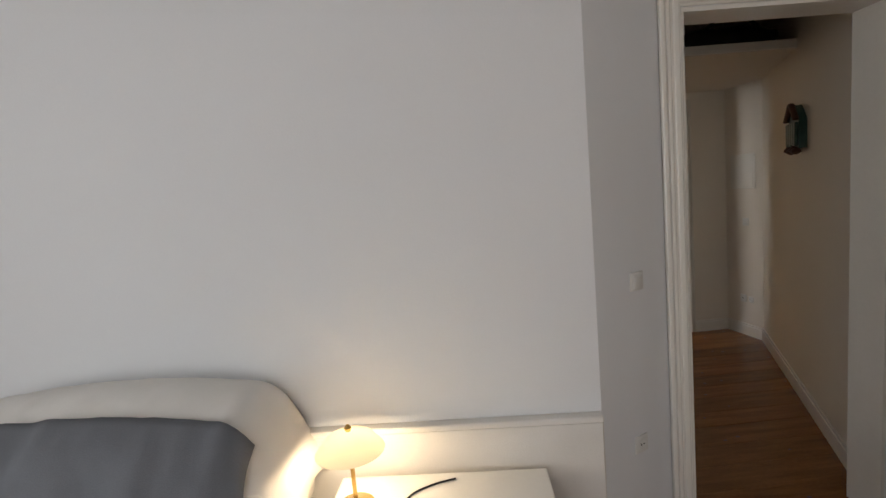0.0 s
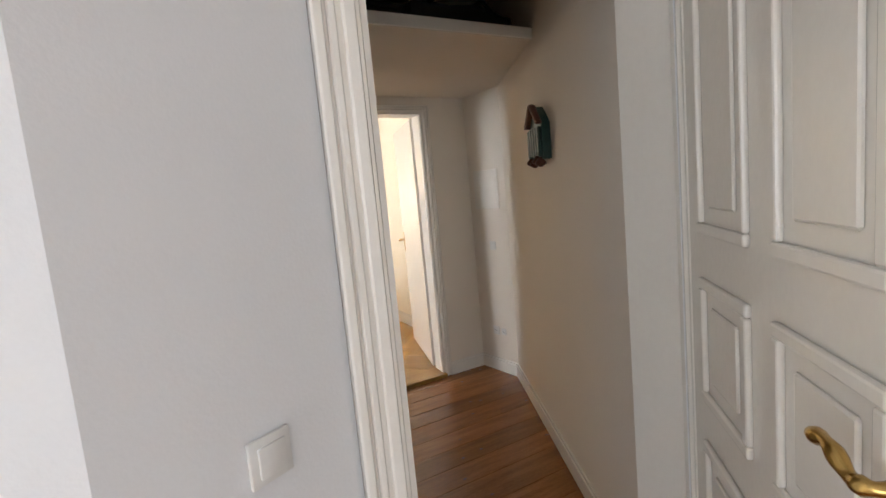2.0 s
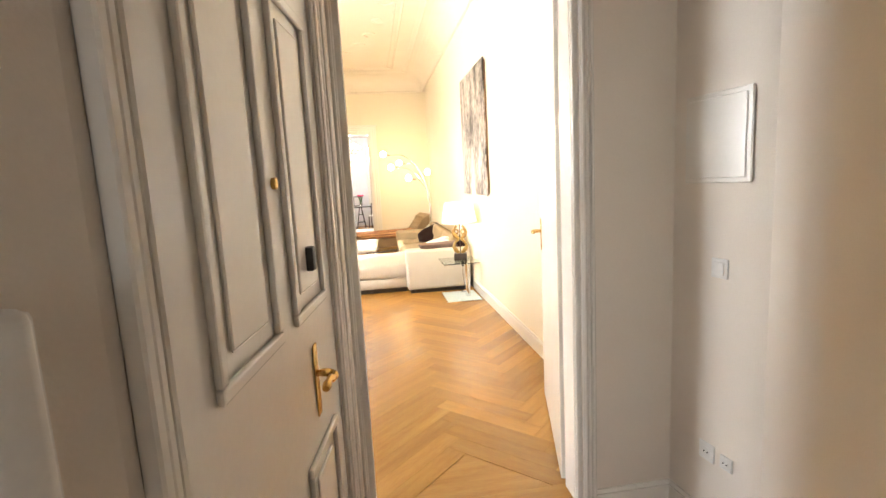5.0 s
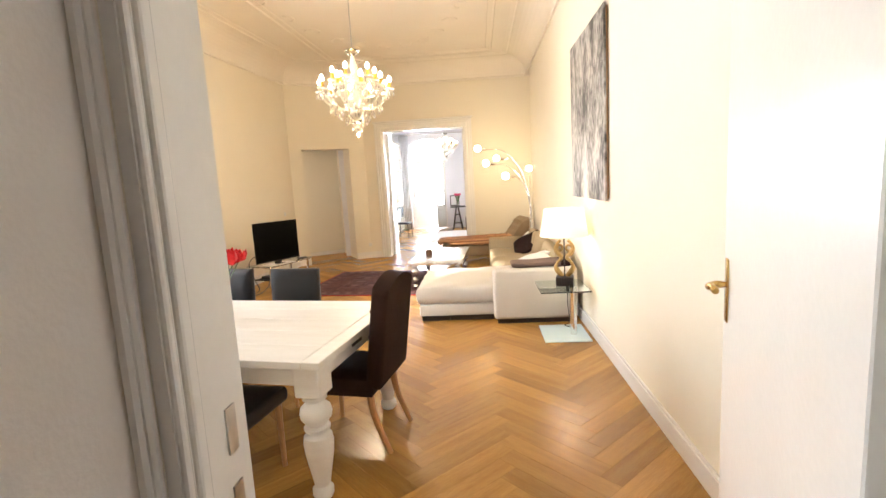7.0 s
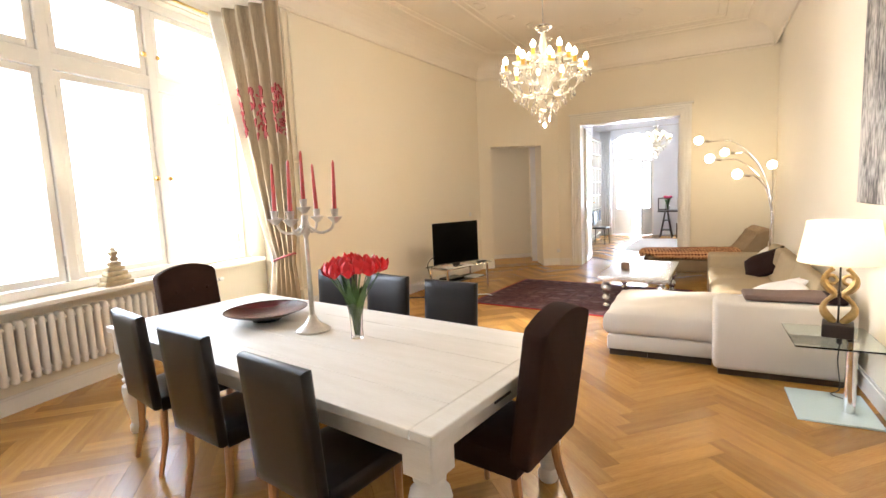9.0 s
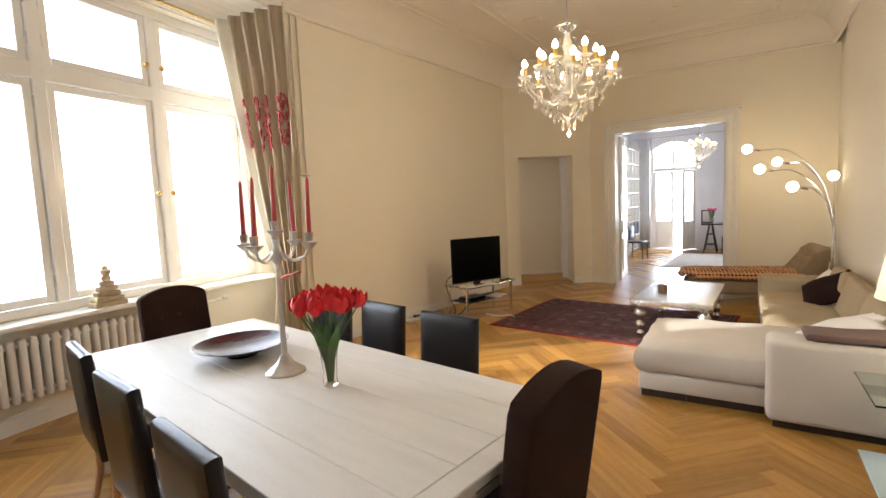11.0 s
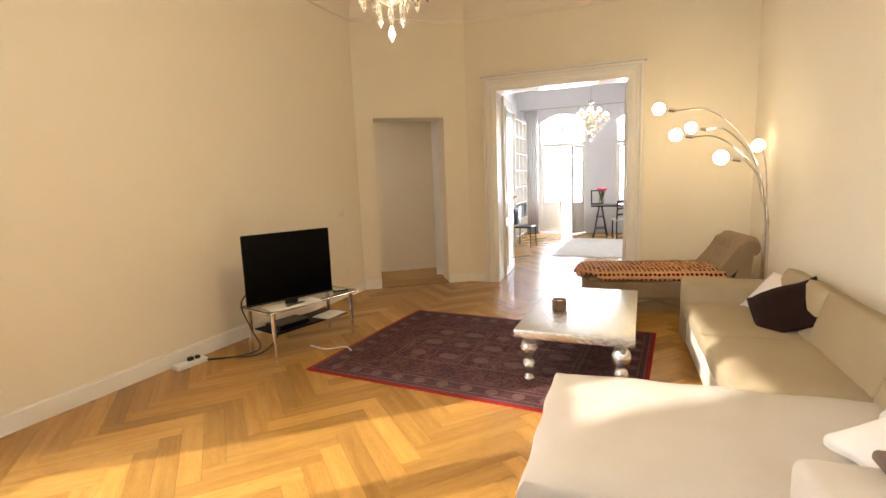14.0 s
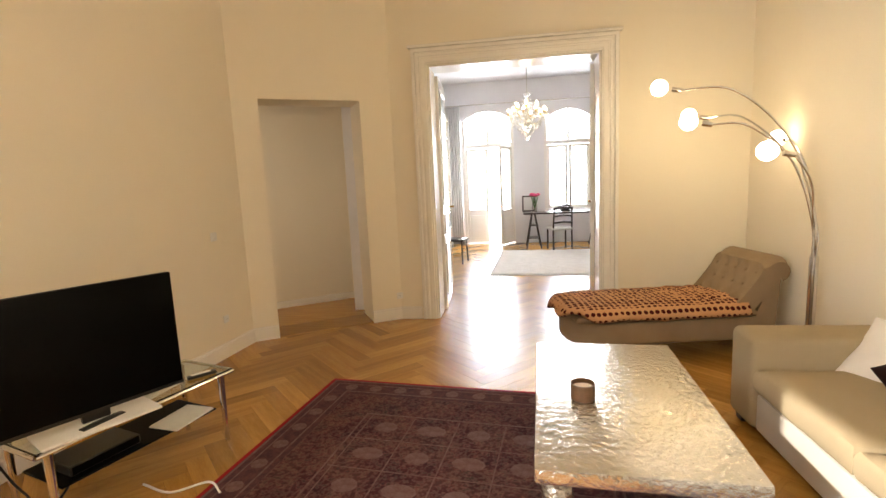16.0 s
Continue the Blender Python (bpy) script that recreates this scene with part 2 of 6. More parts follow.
def rug_material():
    """Faded dark red rug: borders and small medallions from the rug's own plane."""
    m = mat("oriental_rug", (0.105, 0.034, 0.036), 0.95, col2=(0.022, 0.010, 0.016), scale=9, fine=220, bump=0.4, amount=0.9, spec=0.1)
    n, l = m.node_tree.nodes, m.node_tree.links
    tc = n.new("ShaderNodeTexCoord")
    vo = n.new("ShaderNodeTexVoronoi")
    vo.inputs["Scale"].default_value, vo.inputs["Randomness"].default_value = 17.0, 0.9
    l.new(tc.outputs["Object"], vo.inputs["Vector"])
    mix = []
    for k, (size, cols_) in enumerate(((3.4, ((0.34, (0.008, 0.007, 0.014)), (0.45, (0.058, 0.014, 0.018)), (0.54, (0.13, 0.062, 0.045)), (0.64, (0.024, 0.018, 0.020)))),
                                       (46.0, ((0.34, (0.008, 0.005, 0.009)), (0.46, (0.075, 0.012, 0.017)), (0.56, (0.20, 0.12, 0.095)), (0.66, (0.034, 0.032, 0.024)))))):
        nz, rp = n.new("ShaderNodeTexNoise"), n.new("ShaderNodeValToRGB")
        nz.inputs["Scale"].default_value, nz.inputs["Detail"].default_value = size, 4
        l.new(tc.outputs["Object"], nz.inputs["Vector"])
        for j, (p, c) in enumerate(cols_):
            e = rp.color_ramp.elements[j] if j < 2 else rp.color_ramp.elements.new(p)
            e.position, e.color = p, (*c, 1)
        l.new(nz.outputs[0], rp.inputs[0])
        mix.append(rp)
    ring = n.new("ShaderNodeValToRGB")
    for k, (p, c) in enumerate([(0.0, (0.26, 0.18, 0.15)), (0.16, (0.03, 0.02, 0.03)), (0.26, (0.20, 0.08, 0.07)), (0.36, (0.05, 0.022, 0.028))]):
        e = ring.color_ramp.elements[k] if k < 2 else ring.color_ramp.elements.new(p)
        e.position, e.color = p, (*c, 1)
    l.new(vo.outputs["Distance"], ring.inputs[0])
    m0 = n.new("ShaderNodeMix")
    m0.data_type = "RGBA"
    m0.inputs[0].default_value = 0.55
    l.new(mix[0].outputs[0], m0.inputs[6])
    l.new(mix[1].outputs[0], m0.inputs[7])
    m1 = n.new("ShaderNodeMix")
    m1.data_type = "RGBA"
    m1.inputs[0].default_value = 0.28
    l.new(m0.outputs[2], m1.inputs[6])
    l.new(ring.outputs[0], m1.inputs[7])
    m2 = n.new("ShaderNodeMix")
    m2.data_type = "RGBA"
    m2.inputs[0].default_value = 0.85
    base = next(x for x in n if x.type == "VALTORGB")
    l.new(base.outputs[0], m2.inputs[6])
    l.new(m1.outputs[2], m2.inputs[7])
    l.new(m2.outputs[2], n["Principled BSDF"].inputs["Base Color"])
    return m


M["rug"] = rug_material()
M["rugborder"] = mat("rug_border", (0.028, 0.014, 0.022), 0.95, col2=(0.12, 0.050, 0.045), scale=26, fine=90, bump=0.4, amount=0.6, spec=0.1)
M["rosette"] = mat("rug_rosette", (0.17, 0.11, 0.10), 0.95, col2=(0.09, 0.035, 0.035), scale=30, fine=200, bump=0.3, amount=0.5, spec=0.1)
M["rugedge"] = mat("rug_red_edge", (0.26, 0.012, 0.015), 0.95, fine=200, bump=0.3, spec=0.1)


def blanket_material():
    m = mat("spotted_bedspread", (0.42, 0.22, 0.10), 0.95, fine=250, bump=0.3, spec=0.1)
    n, l = m.node_tree.nodes, m.node_tree.links
    tc = n.new("ShaderNodeTexCoord")
    vo = n.new("ShaderNodeTexVoronoi")
    vo.inputs["Scale"].default_value, vo.inputs["Randomness"].default_value = 21.0, 0.12
    l.new(tc.outputs["Object"], vo.inputs["Vector"])
    rp = n.new("ShaderNodeValToRGB")
    rp.color_ramp.elements[0].position, rp.color_ramp.elements[1].position = 0.36, 0.42
    rp.color_ramp.elements[0].color, rp.color_ramp.elements[1].color = (0.060, 0.008, 0.008, 1), (0.50, 0.27, 0.13, 1)
    l.new(vo.outputs["Distance"], rp.inputs[0])
    l.new(rp.outputs[0], n["Principled BSDF"].inputs["Base Color"])
    return m


M["spots"] = blanket_material()


def painting_material():
    """Monochrome painting: vertical streaks in greys with a pale patch below."""
    m = mat("grey_painting", (0.50, 0.46, 0.41), 0.55, col2=(0.035, 0.030, 0.026), scale=2.3, fine=20, bump=0.4, stretch=(1, 1.5, 0.55), amount=0.22)
    return m


M["painting"] = painting_material()


def curtain_material():
    m = mat("silk_curtain", (0.50, 0.385, 0.23), 0.42, col2=(0.17, 0.115, 0.058), scale=2.6, fine=40, bump=0.1, stretch=(7, 7, 0.25), amount=0.55)
    return m


M["curtain"] = curtain_material()
M["curtainpale"] = mat("pale_silk", (0.74, 0.68, 0.56), 0.45, col2=(0.62, 0.55, 0.42), scale=3, fine=60, bump=0.1)
M["redbead"] = mat("red_beads", (0.22, 0.010, 0.016), 0.3, bump=0.05)
M["redpatch"] = mat("red_embroidery", (0.42, 0.02, 0.035), 0.7, col2=(0.20, 0.06, 0.05), scale=18, fine=60, bump=0.3, amount=0.8)

# ---------------------------------------------------------------- building helpers


def thing(name, label, category, at=(0, 0, 0), rz=0, group="", kind=""):
    ob = new(name)
    ob.empty_display_size = 0.1
    ob.matrix_world = pose(*at, 0, 0, rz)
    return tagged(ob, label, category, group, kind)


def part(name, bm, material, parent=None, label="", smooth=True):
    me = bpy.data.meshes.new(name)
    bmesh.ops.recalc_face_normals(bm, faces=bm.faces)
    bm.to_mesh(me)
    bm.free()
    me.materials.append(M[material] if isinstance(material, str) else material)
    if smooth:
        me.shade_smooth()
        me.set_sharp_from_angle(angle=radians(38))
    ob = new(name, me)
    if parent:
        ob.parent = parent
    if label:
        ob["label"] = label
    return ob


def structure(name, bm, material, label=""):
    return tagged(part(name, bm, material, smooth=False), label, "", "", "structure")


def box(lo, hi, bev=0.0, seg=2, bm=None, m=None):
    bm = bm or bmesh.new()
    c = [(a + b) / 2 for a, b in zip(lo, hi)]
    s = [b - a for a, b in zip(lo, hi)]
    got = bmesh.ops.create_cube(bm, size=1, matrix=(m or Matrix()) @ Matrix.Translation(c) @ Matrix.Diagonal((*s, 1)))
    if bev:
        es = list({e for v in got["verts"] for e in v.link_edges})
        bmesh.ops.bevel(bm, geom=es, offset=bev, segments=seg, profile=0.5, affect="EDGES")
    return bm


def lathe(profile, seg=24, bm=None, m=None, caps=True):
    """Turned solid from (radius, height) pairs."""
    bm = bm or bmesh.new()
    m = m or Matrix()
    rings = []
    for r, z in profile:
        rings.append([bm.verts.new(m @ Vector((max(r, 1e-4) * math.cos(2 * math.pi * k / seg), max(r, 1e-4) * math.sin(2 * math.pi * k / seg), z))) for k in range(seg)])
    for a, b in zip(rings, rings[1:]):
        for k in range(seg):
            bm.faces.new((a[k], a[(k + 1) % seg], b[(k + 1) % seg], b[k]))
    if caps:
        bm.faces.new(rings[0][::-1])
        bm.faces.new(rings[-1])
    return bm


def tube(pts, radius, seg=8, bm=None):
    """Round bar along points; radius: a number or one per point."""
    bm = bm or bmesh.new()
    pts = [Vector(p) for p in pts]
    rings = []
    for i, p in enumerate(pts):
        d = (pts[min(i + 1, len(pts) - 1)] - pts[max(i - 1, 0)]).normalized()
        a = d.orthogonal().normalized() if not rings else (last - d * last.dot(d)).normalized()
        last = a
        b = d.cross(a)
        r = radius if isinstance(radius, (int, float)) else radius[i]
        rings.append([bm.verts.new(p + r * (a * math.cos(2 * math.pi * k / seg) + b * math.sin(2 * math.pi * k / seg))) for k in range(seg)])
    for a, b in zip(rings, rings[1:]):
        for k in range(seg):
            bm.faces.new((a[k], a[(k + 1) % seg], b[(k + 1) % seg], b[k]))
    bm.faces.new(rings[0][::-1])
    bm.faces.new(rings[-1])
    return bm


def curve_pts(ctrl, n=14):
    """Smooth points through the control points."""
    c = [Vector(p) for p in ctrl]
    c = [2 * c[0] - c[1]] + c + [2 * c[-1] - c[-2]]
    out = []
    for i in range(1, len(c) - 2):
        for k in range(n):
            t = k / n
            p0, p1, p2, p3 = c[i - 1:i + 3]
            out.append(0.5 * (2 * p1 + (p2 - p0) * t + (2 * p0 - 5 * p1 + 4 * p2 - p3) * t * t + (3 * p1 - p0 - 3 * p2 + p3) * t ** 3))
    return out + [c[-2]]


def cushion(sx, sy, sz, puff=0.3, n=14, bm=None, m=None, wob=0.0, seed=0, pinch=0.0):
    """Soft pad with rounded, slightly uneven faces, resting on z = 0."""
    bm = bm or bmesh.new()
    m = m or Matrix()
    b2 = bmesh.new()
    bmesh.ops.create_cube(b2, size=2)
    bmesh.ops.subdivide_edges(b2, edges=b2.edges, cuts=n, use_grid_fill=True)
    vs = {}
    for v in b2.verts:
        x, y, z = v.co
        ex, ey, ez = (1 - abs(x) ** 8) ** 0.5, (1 - abs(y) ** 8) ** 0.5, 1
        k = (1 - abs(x) ** 4) * (1 - abs(y) ** 4)
        edge = max(abs(x), abs(y))
        zz = z * ((1 - puff) + puff * k) * (1 - 0.25 * max(0, edge - 0.85) / 0.15)
        rx = x * (1 - 0.035 * abs(z) ** 3 - pinch * (1 - y * y))
        ry = y * (1 - 0.035 * abs(z) ** 3 - pinch * (1 - x * x))
        p = Vector((rx * sx / 2, ry * sy / 2, (zz + 1) * sz / 2))
        if wob:
            p += wob * noise.noise_vector(Vector((p.x * 4 + seed, p.y * 4, p.z * 4)))
        vs[v] = bm.verts.new(m @ p)
    for f in b2.faces:
        bm.faces.new([vs[v] for v in f.verts])
    b2.free()
    return bm


def prism(outline, z0, z1, bm=None, m=None):
    """Upright solid over a plan outline."""
    bm = bm or bmesh.new()
    m = m or Matrix()
    lo = [bm.verts.new(m @ Vector((x, y, z0))) for x, y in outline]
    hi = [bm.verts.new(m @ Vector((x, y, z1))) for x, y in outline]
    n = len(outline)
    bm.faces.new(lo[::-1])
    bm.faces.new(hi)
    for k in range(n):
        bm.faces.new((lo[k], lo[(k + 1) % n], hi[(k + 1) % n], hi[k]))
    return bm


def along(p0, p1):
    """Frame whose x runs from p0 to p1 in plan, y to its left."""
    d = Vector((p1[0] - p0[0], p1[1] - p0[1]))
    return pose(p0[0], p0[1], 0, 0, 0, math.degrees(math.atan2(d.y, d.x))), d.length


def wall(name, p0, p1, thick, height, material, openings=(), z0=0.0, label="plastered wall", ext=(0, 0)):
    """Wall from p0 to p1 (its visible face), thick to the left of that way, with openings (s0, s1, low, high)."""
    m, length = along(p0, p1)
    bm = bmesh.new()
    s = -ext[0]
    for a, b, lo, hi in sorted(openings):
        box((s, 0, z0), (a, thick, height), bm=bm, m=m)
        if lo > z0:
            box((a, 0, z0), (b, thick, lo), bm=bm, m=m)
        if hi < height:
            box((a, 0, hi), (b, thick, height), bm=bm, m=m)
        s = b
    box((s, 0, z0), (length + ext[1], thick, height), bm=bm, m=m)
    return structure(name, bm, material, label)


def baseboard(p0, p1, height=0.13, deep=0.02, s0=0.0, s1=None, name="baseboard", material="trim", z=0.0):
    """Moulded skirting on the room side (right of p0 to p1)."""
    m, length = along(p0, p1)
    e = length if s1 is None else s1
    bm = box((s0, -deep, z), (e, -0.001, z + height - 0.02), bm=None, m=m)
    box((s0, -deep * 0.55, z + height - 0.02), (e, -0.001, z + height), bm=bm, m=m)
    return structure(name, bm, material, "white painted skirting board along the wall")


def panel_leaf(w, h, t, rows, parent, cols=2, material="trim"):
    """Panelled door leaf in local x (from hinge), z; parts: leaf and each panel with its moulding."""
    bm = box((0, -t / 2, 0.01), (w, t / 2, h), 0.004, 1)
    leaf = part("leaf", bm, material, parent, smooth=False)
    st = 0.115
    pw = (w - st * (cols + 1)) / cols
    z = 0.16
    for lo, hi in rows:
        for c in range(cols):
            x0 = st + c * (pw + st)
            for side in (-1, 1):
                y = side * t / 2
                b = bmesh.new()
                for (a0, a1, b0, b1) in ((x0, x0 + pw, lo, lo + 0.03), (x0, x0 + pw, hi - 0.03, hi), (x0, x0 + 0.03, lo + 0.03, hi - 0.03), (x0 + pw - 0.03, x0 + pw, lo + 0.03, hi - 0.03)):
                    box((a0, min(y, y + side * 0.016), b0), (a1, max(y, y + side * 0.016), b1), 0.006, 2, bm=b)
                box((x0 + 0.07, min(y, y + side * 0.008), lo + 0.07), (x0 + pw - 0.07, max(y, y + side * 0.008), hi - 0.07), 0.006, 1, bm=b)
                part("panel", b, material, leaf, smooth=False)
    return leaf


def lever(parent, at, side, toward, material="brass"):
    """Curved lever on a long plate. side: which face (+1/-1 in y); toward: way the lever points in x."""
    x, y, z = at
    pl = part("lock_plate", box((x - 0.02, min(y, y + side * 0.006), z - 0.13), (x + 0.02, max(y, y + side * 0.006), z + 0.09), 0.004, 2), material, parent)
    pts = curve_pts([(x, y, z), (x, y + side * 0.05, z), (x + toward * 0.03, y + side * 0.06, z - 0.005), (x + toward * 0.08, y + side * 0.06, z + 0.012), (x + toward * 0.125, y + side * 0.058, z + 0.004)], 6)
    part("door_handle", tube(pts, [0.009 + 0.004 * math.sin(k * 0.5) ** 2 for k in range(len(pts))], 10), material, parent, "brass lever handle")
    return pl


def casing(name, p0, p1, s0, s1, top, width=0.12, deep=0.03, z=0.0, cap=0.0, label="moulded white door casing"):
    """Door surround with stepped moulding on the room side (right of p0 to p1)."""
    m, _ = along(p0, p1)
    ob = tagged(new(name), label, "", "", "structure")
    for nm, a0, a1, zz0, zz1 in (("jamb_trim", s0 - width, s0, z, top + width), ("jamb_trim", s1, s1 + width, z, top + width), ("head_trim", s0, s1, top, top + width)):
        bm = bmesh.new()
        if nm == "jamb_trim":
            inner = a1 if a1 == s0 else a0
            sg = -1 if a1 == s0 else 1
            for k, (f0, f1, d) in enumerate(((0, 1, 0.5), (0.12, 0.40, 0.75), (0.52, 0.70, 0.8), (0.78, 1.0, 1.0))):
                x0, x1 = inner + sg * f0 * width, inner + sg * f1 * width
                box((min(x0, x1), -deep * d, zz0), (max(x0, x1), -0.001, zz1 - (1 - f1) * width), 0.004, 1, bm=bm, m=m)
        else:
            for k, (f0, f1, d) in enumerate(((0, 1, 0.48), (0.12, 0.40, 0.73), (0.52, 0.70, 0.78), (0.78, 1.0, 0.98))):
                box((a0 - f1 * width * 0.99, -deep * d, zz0 + f0 * width), (a1 + f1 * width * 0.99, -0.001, zz0 + f1 * width - 0.001), 0.004, 1, bm=bm, m=m)
            if cap:
                box((a0 - width - cap, -deep * 1.6, zz1), (a1 + width + cap, -0.001, zz1 + 0.03), 0.006, 1, bm=bm, m=m)
        part(nm, bm, "trim", ob, smooth=False)
    return ob


def lining(name, p0, p1, s0, s1, top, thick, z=0.0):
    """Painted lining inside a door opening."""
    m, _ = along(p0, p1)
    bm = bmesh.new()
    box((s0 - 0.001, 0.002, z), (s0 + 0.018, thick - 0.002, top), bm=bm, m=m)
    box((s1 - 0.018, 0.002, z), (s1 + 0.001, thick - 0.002, top), bm=bm, m=m)
    box((s0 + 0.018, 0.002, top - 0.018), (s1 - 0.018, thick - 0.002, top + 0.001), bm=bm, m=m)
    return structure(name, bm, "trim", "white painted door lining")


def wall_plate(name, p0, p1, s, z, kind, size=0.08):
    """Light switch or socket on the room side of a wall."""
    m, _ = along(p0, p1)
    ob = new(name)
    ob.matrix_world = m @ Matrix.Translation((s, 0, z))
    tagged(ob, "white square light switch on the wall" if kind == "switch" else "white wall socket on the plaster", kind)
    part("plate", box((-size / 2, -0.010, -size / 2), (size / 2, -0.001, size / 2), 0.004, 2), "whiteplastic", ob)
    if kind == "switch":
        part("rocker", box((-size * 0.33, -0.016, -size * 0.33), (size * 0.33, -0.010, size * 0.33), 0.003, 2), "whiteplastic", ob)
    else:
        part("recess", lathe([(0.024, 0), (0.024, 0.002), (0.019, 0.002), (0.019, 0.0005)], 20, m=pose(0, -0.0105, 0, 90)), "whiteplastic", ob)
        for k in (-1, 1):
            part("pin_hole", lathe([(0.003, 0), (0.003, 0.004)], 8, m=pose(k * 0.009, -0.011, 0, 90)), "plastic", ob)
    return ob


# ---------------------------------------------------------------- plan
CEIL = 4.15
W0, W1 = (-2.09, 4.90), (-2.78, 9.72)          # window wall
TV0, TV1 = (-1.79, 9.25), (-1.44, 14.09)       # wall with the television
FAR = 14.93
RX = 3.54

# living room walls (visible face on the right of each direction)
WIN = (1.35, 4.62, 0.86, 3.72)
wall("wall_window", W0, W1, 0.45, CEIL + 0.2, "cream", [WIN], label="cream plastered wall with a tall window", ext=(0.3, 0.0))
wall("wall_return", W1, TV0, 0.3, CEIL + 0.2, "cream", label="short cream wall beside the curtain", ext=(0.0, -0.16))
wall("wall_television", TV0, TV1, 0.3, CEIL + 0.2, "cream", label="long cream plastered wall")
DG0, DG1 = TV1, (-0.06, FAR)
NS0, NS1 = 0.25, 1.27
wall("wall_diagonal", DG0, DG1, 0.42, CEIL + 0.2, "cream", [(NS0, NS1, 0.0, 2.45)], label="diagonal cream wall with a plain opening", ext=(0.9, 0.0))
DD = (0.37, 2.17, 2.80)
wall("wall_far", (DG1[0], FAR), (4.4, FAR), 0.34, CEIL + 0.2, "cream", [(DD[0] - DG1[0], DD[1] - DG1[0], 0.0, DD[2])], label="cream wall with wide double doors", ext=(0.0, 0))
wall("wall_right", (RX, 14.0), (RX, 4.6), 0.3, CEIL + 0.2, "cream", label="long cream wall with a painting")
wall("wall_right_corner", (RX + 0.07, FAR), (RX + 0.07, 13.995), 0.23, CEIL + 0.2, "cream", label="set-back cream wall in the corner")
HD = (2.06, 3.05, 2.42)
wall("wall_hall_door", (RX, 4.95), (-2.6, 4.95), 0.17, CEIL + 0.2, "cream", [(RX - HD[1], RX - HD[0], -0.05, HD[2])], z0=-0.05, label="cream wall with the hall door")

# floor bed, ceiling, cornice
structure("floor", box((-3.6, 4.85, -0.10), (4.2, 15.0, -0.016)), "joint", "dark bed beneath the oak parquet")
structure("ceiling", box((-3.4, 4.6, CEIL), (4.3, 15.3, CEIL + 0.2)), "ceiling", "cream plaster ceiling with faint stucco")


def cornice(name, p0, p1, e0=0.0, e1=0.0):
    """Coved cornice: lower bead, hollow, upper bead."""
    m, length = along(p0, p1)
    prof = [(0, 3.74), (0.030, 3.74), (0.036, 3.762), (0.018, 3.785)]
    for k in range(9):
        a = math.radians(90 * k / 8)
        prof.append((0.02 + 0.36 * (1 - math.cos(a)), 3.79 + 0.33 * math.sin(a)))
    prof += [(0.42, 4.12), (0.43, 4.135), (0.50, 4.14), (0.50, CEIL), (0, CEIL)]
    bm = bmesh.new()
    ends = []
    for s in (-e0, length + e1):
        ends.append([bm.verts.new(m @ Vector((s, -d, z))) for d, z in prof])
    for k in range(len(prof) - 1):
        bm.faces.new((ends[0][k], ends[0][k + 1], ends[1][k + 1], ends[1][k]))
    ob = structure(name, bm, "ceiling", "coved plaster cornice below the ceiling")
    return ob


cornice("cornice_window", W0, W1, 0.3, 0.3)
cornice("cornice_television", TV0, TV1, 0.35, 0.35)
cornice("cornice_diagonal", DG0, DG1, 0.3, 0.3)
cornice("cornice_far", DG1, (RX + 0.1, FAR), 0.3, 0.3)
cornice("cornice_right", (RX, FAR), (RX, 4.95), 0.4, 0.3)
cornice("cornice_door", (RX, 4.95), (-2.3, 4.95))

# stucco lines on the ceiling
bm = bmesh.new()
for inset, r in ((0.75, 0.02), (0.86, 0.012)):
    pts = [(-1.4 + inset, 5.2 + inset, CEIL), (RX - inset, 5.2 + inset, CEIL), (RX - inset, FAR - inset, CEIL), (-1.2 + inset, FAR - inset, CEIL), (-1.4 + inset, 5.2 + inset, CEIL)]
    for a, b in zip(pts, pts[1:]):
        tube([a, b], r, 6, bm=bm)
for k in range(26):
    c = Vector((1.0 + 1.5 * math.cos(k * 0.241), 10.1 + 3.3 * math.sin(k * 0.241), CEIL))
    q = [c + 0.16 * Vector((math.cos(k + 0.5 * j), math.sin(k + 0.5 * j), 0)) * (1 - j / 14) for j in range(12)]
    tube(q, [0.018 * (1 - j / 14) for j in range(12)], 6, bm=bm)
structure("ceiling_stucco", bm, "ceiling", "faint stucco scrolls and lines on the ceiling")

baseboard(TV0, TV1, 0.14)
baseboard(DG0, DG1, 0.14, s1=NS0 - 0.0)
baseboard(DG0, DG1, 0.14, s0=NS1)
baseboard(DG1, (RX, FAR), 0.14, s1=DD[0] - 0.19 - DG1[0])
baseboard(DG1, (RX + 0.07, FAR), 0.14, s0=DD[1] + 0.19 - DG1[0])
baseboard((RX, 14.0), (RX, 4.95), 0.14)
baseboard(W0, W1, 0.14)
baseboard((RX, 4.95), (-2.2, 4.95), 0.14, s0=RX - HD[0] + 0.12)

# double-door surround with panelled jambs
casing("trim_double_door", DG1, (4, FAR), DD[0] - DG1[0], DD[1] - DG1[0], DD[2], 0.17, 0.05, cap=0.03, label="wide glossy white double-door casing")
lining("lining_double_door", DG1, (4, FAR), DD[0] - DG1[0], DD[1] - DG1[0], DD[2], 0.34)
casing("trim_hall_door_room", (RX, 4.95), (-2, 4.95), RX - HD[1], RX - HD[0], HD[2], 0.13, 0.035, label="moulded white door casing, room side")
casing("trim_hall_door", (-1, 4.78), (4, 4.78), HD[0] + 1, HD[1] + 1, HD[2], 0.06, 0.025, z=-0.03, label="narrow white door casing, hall side")
lining("lining_hall_door", (RX, 4.95), (-2.6, 4.95), RX - HD[1], RX - HD[0], HD[2], 0.17, -0.03)
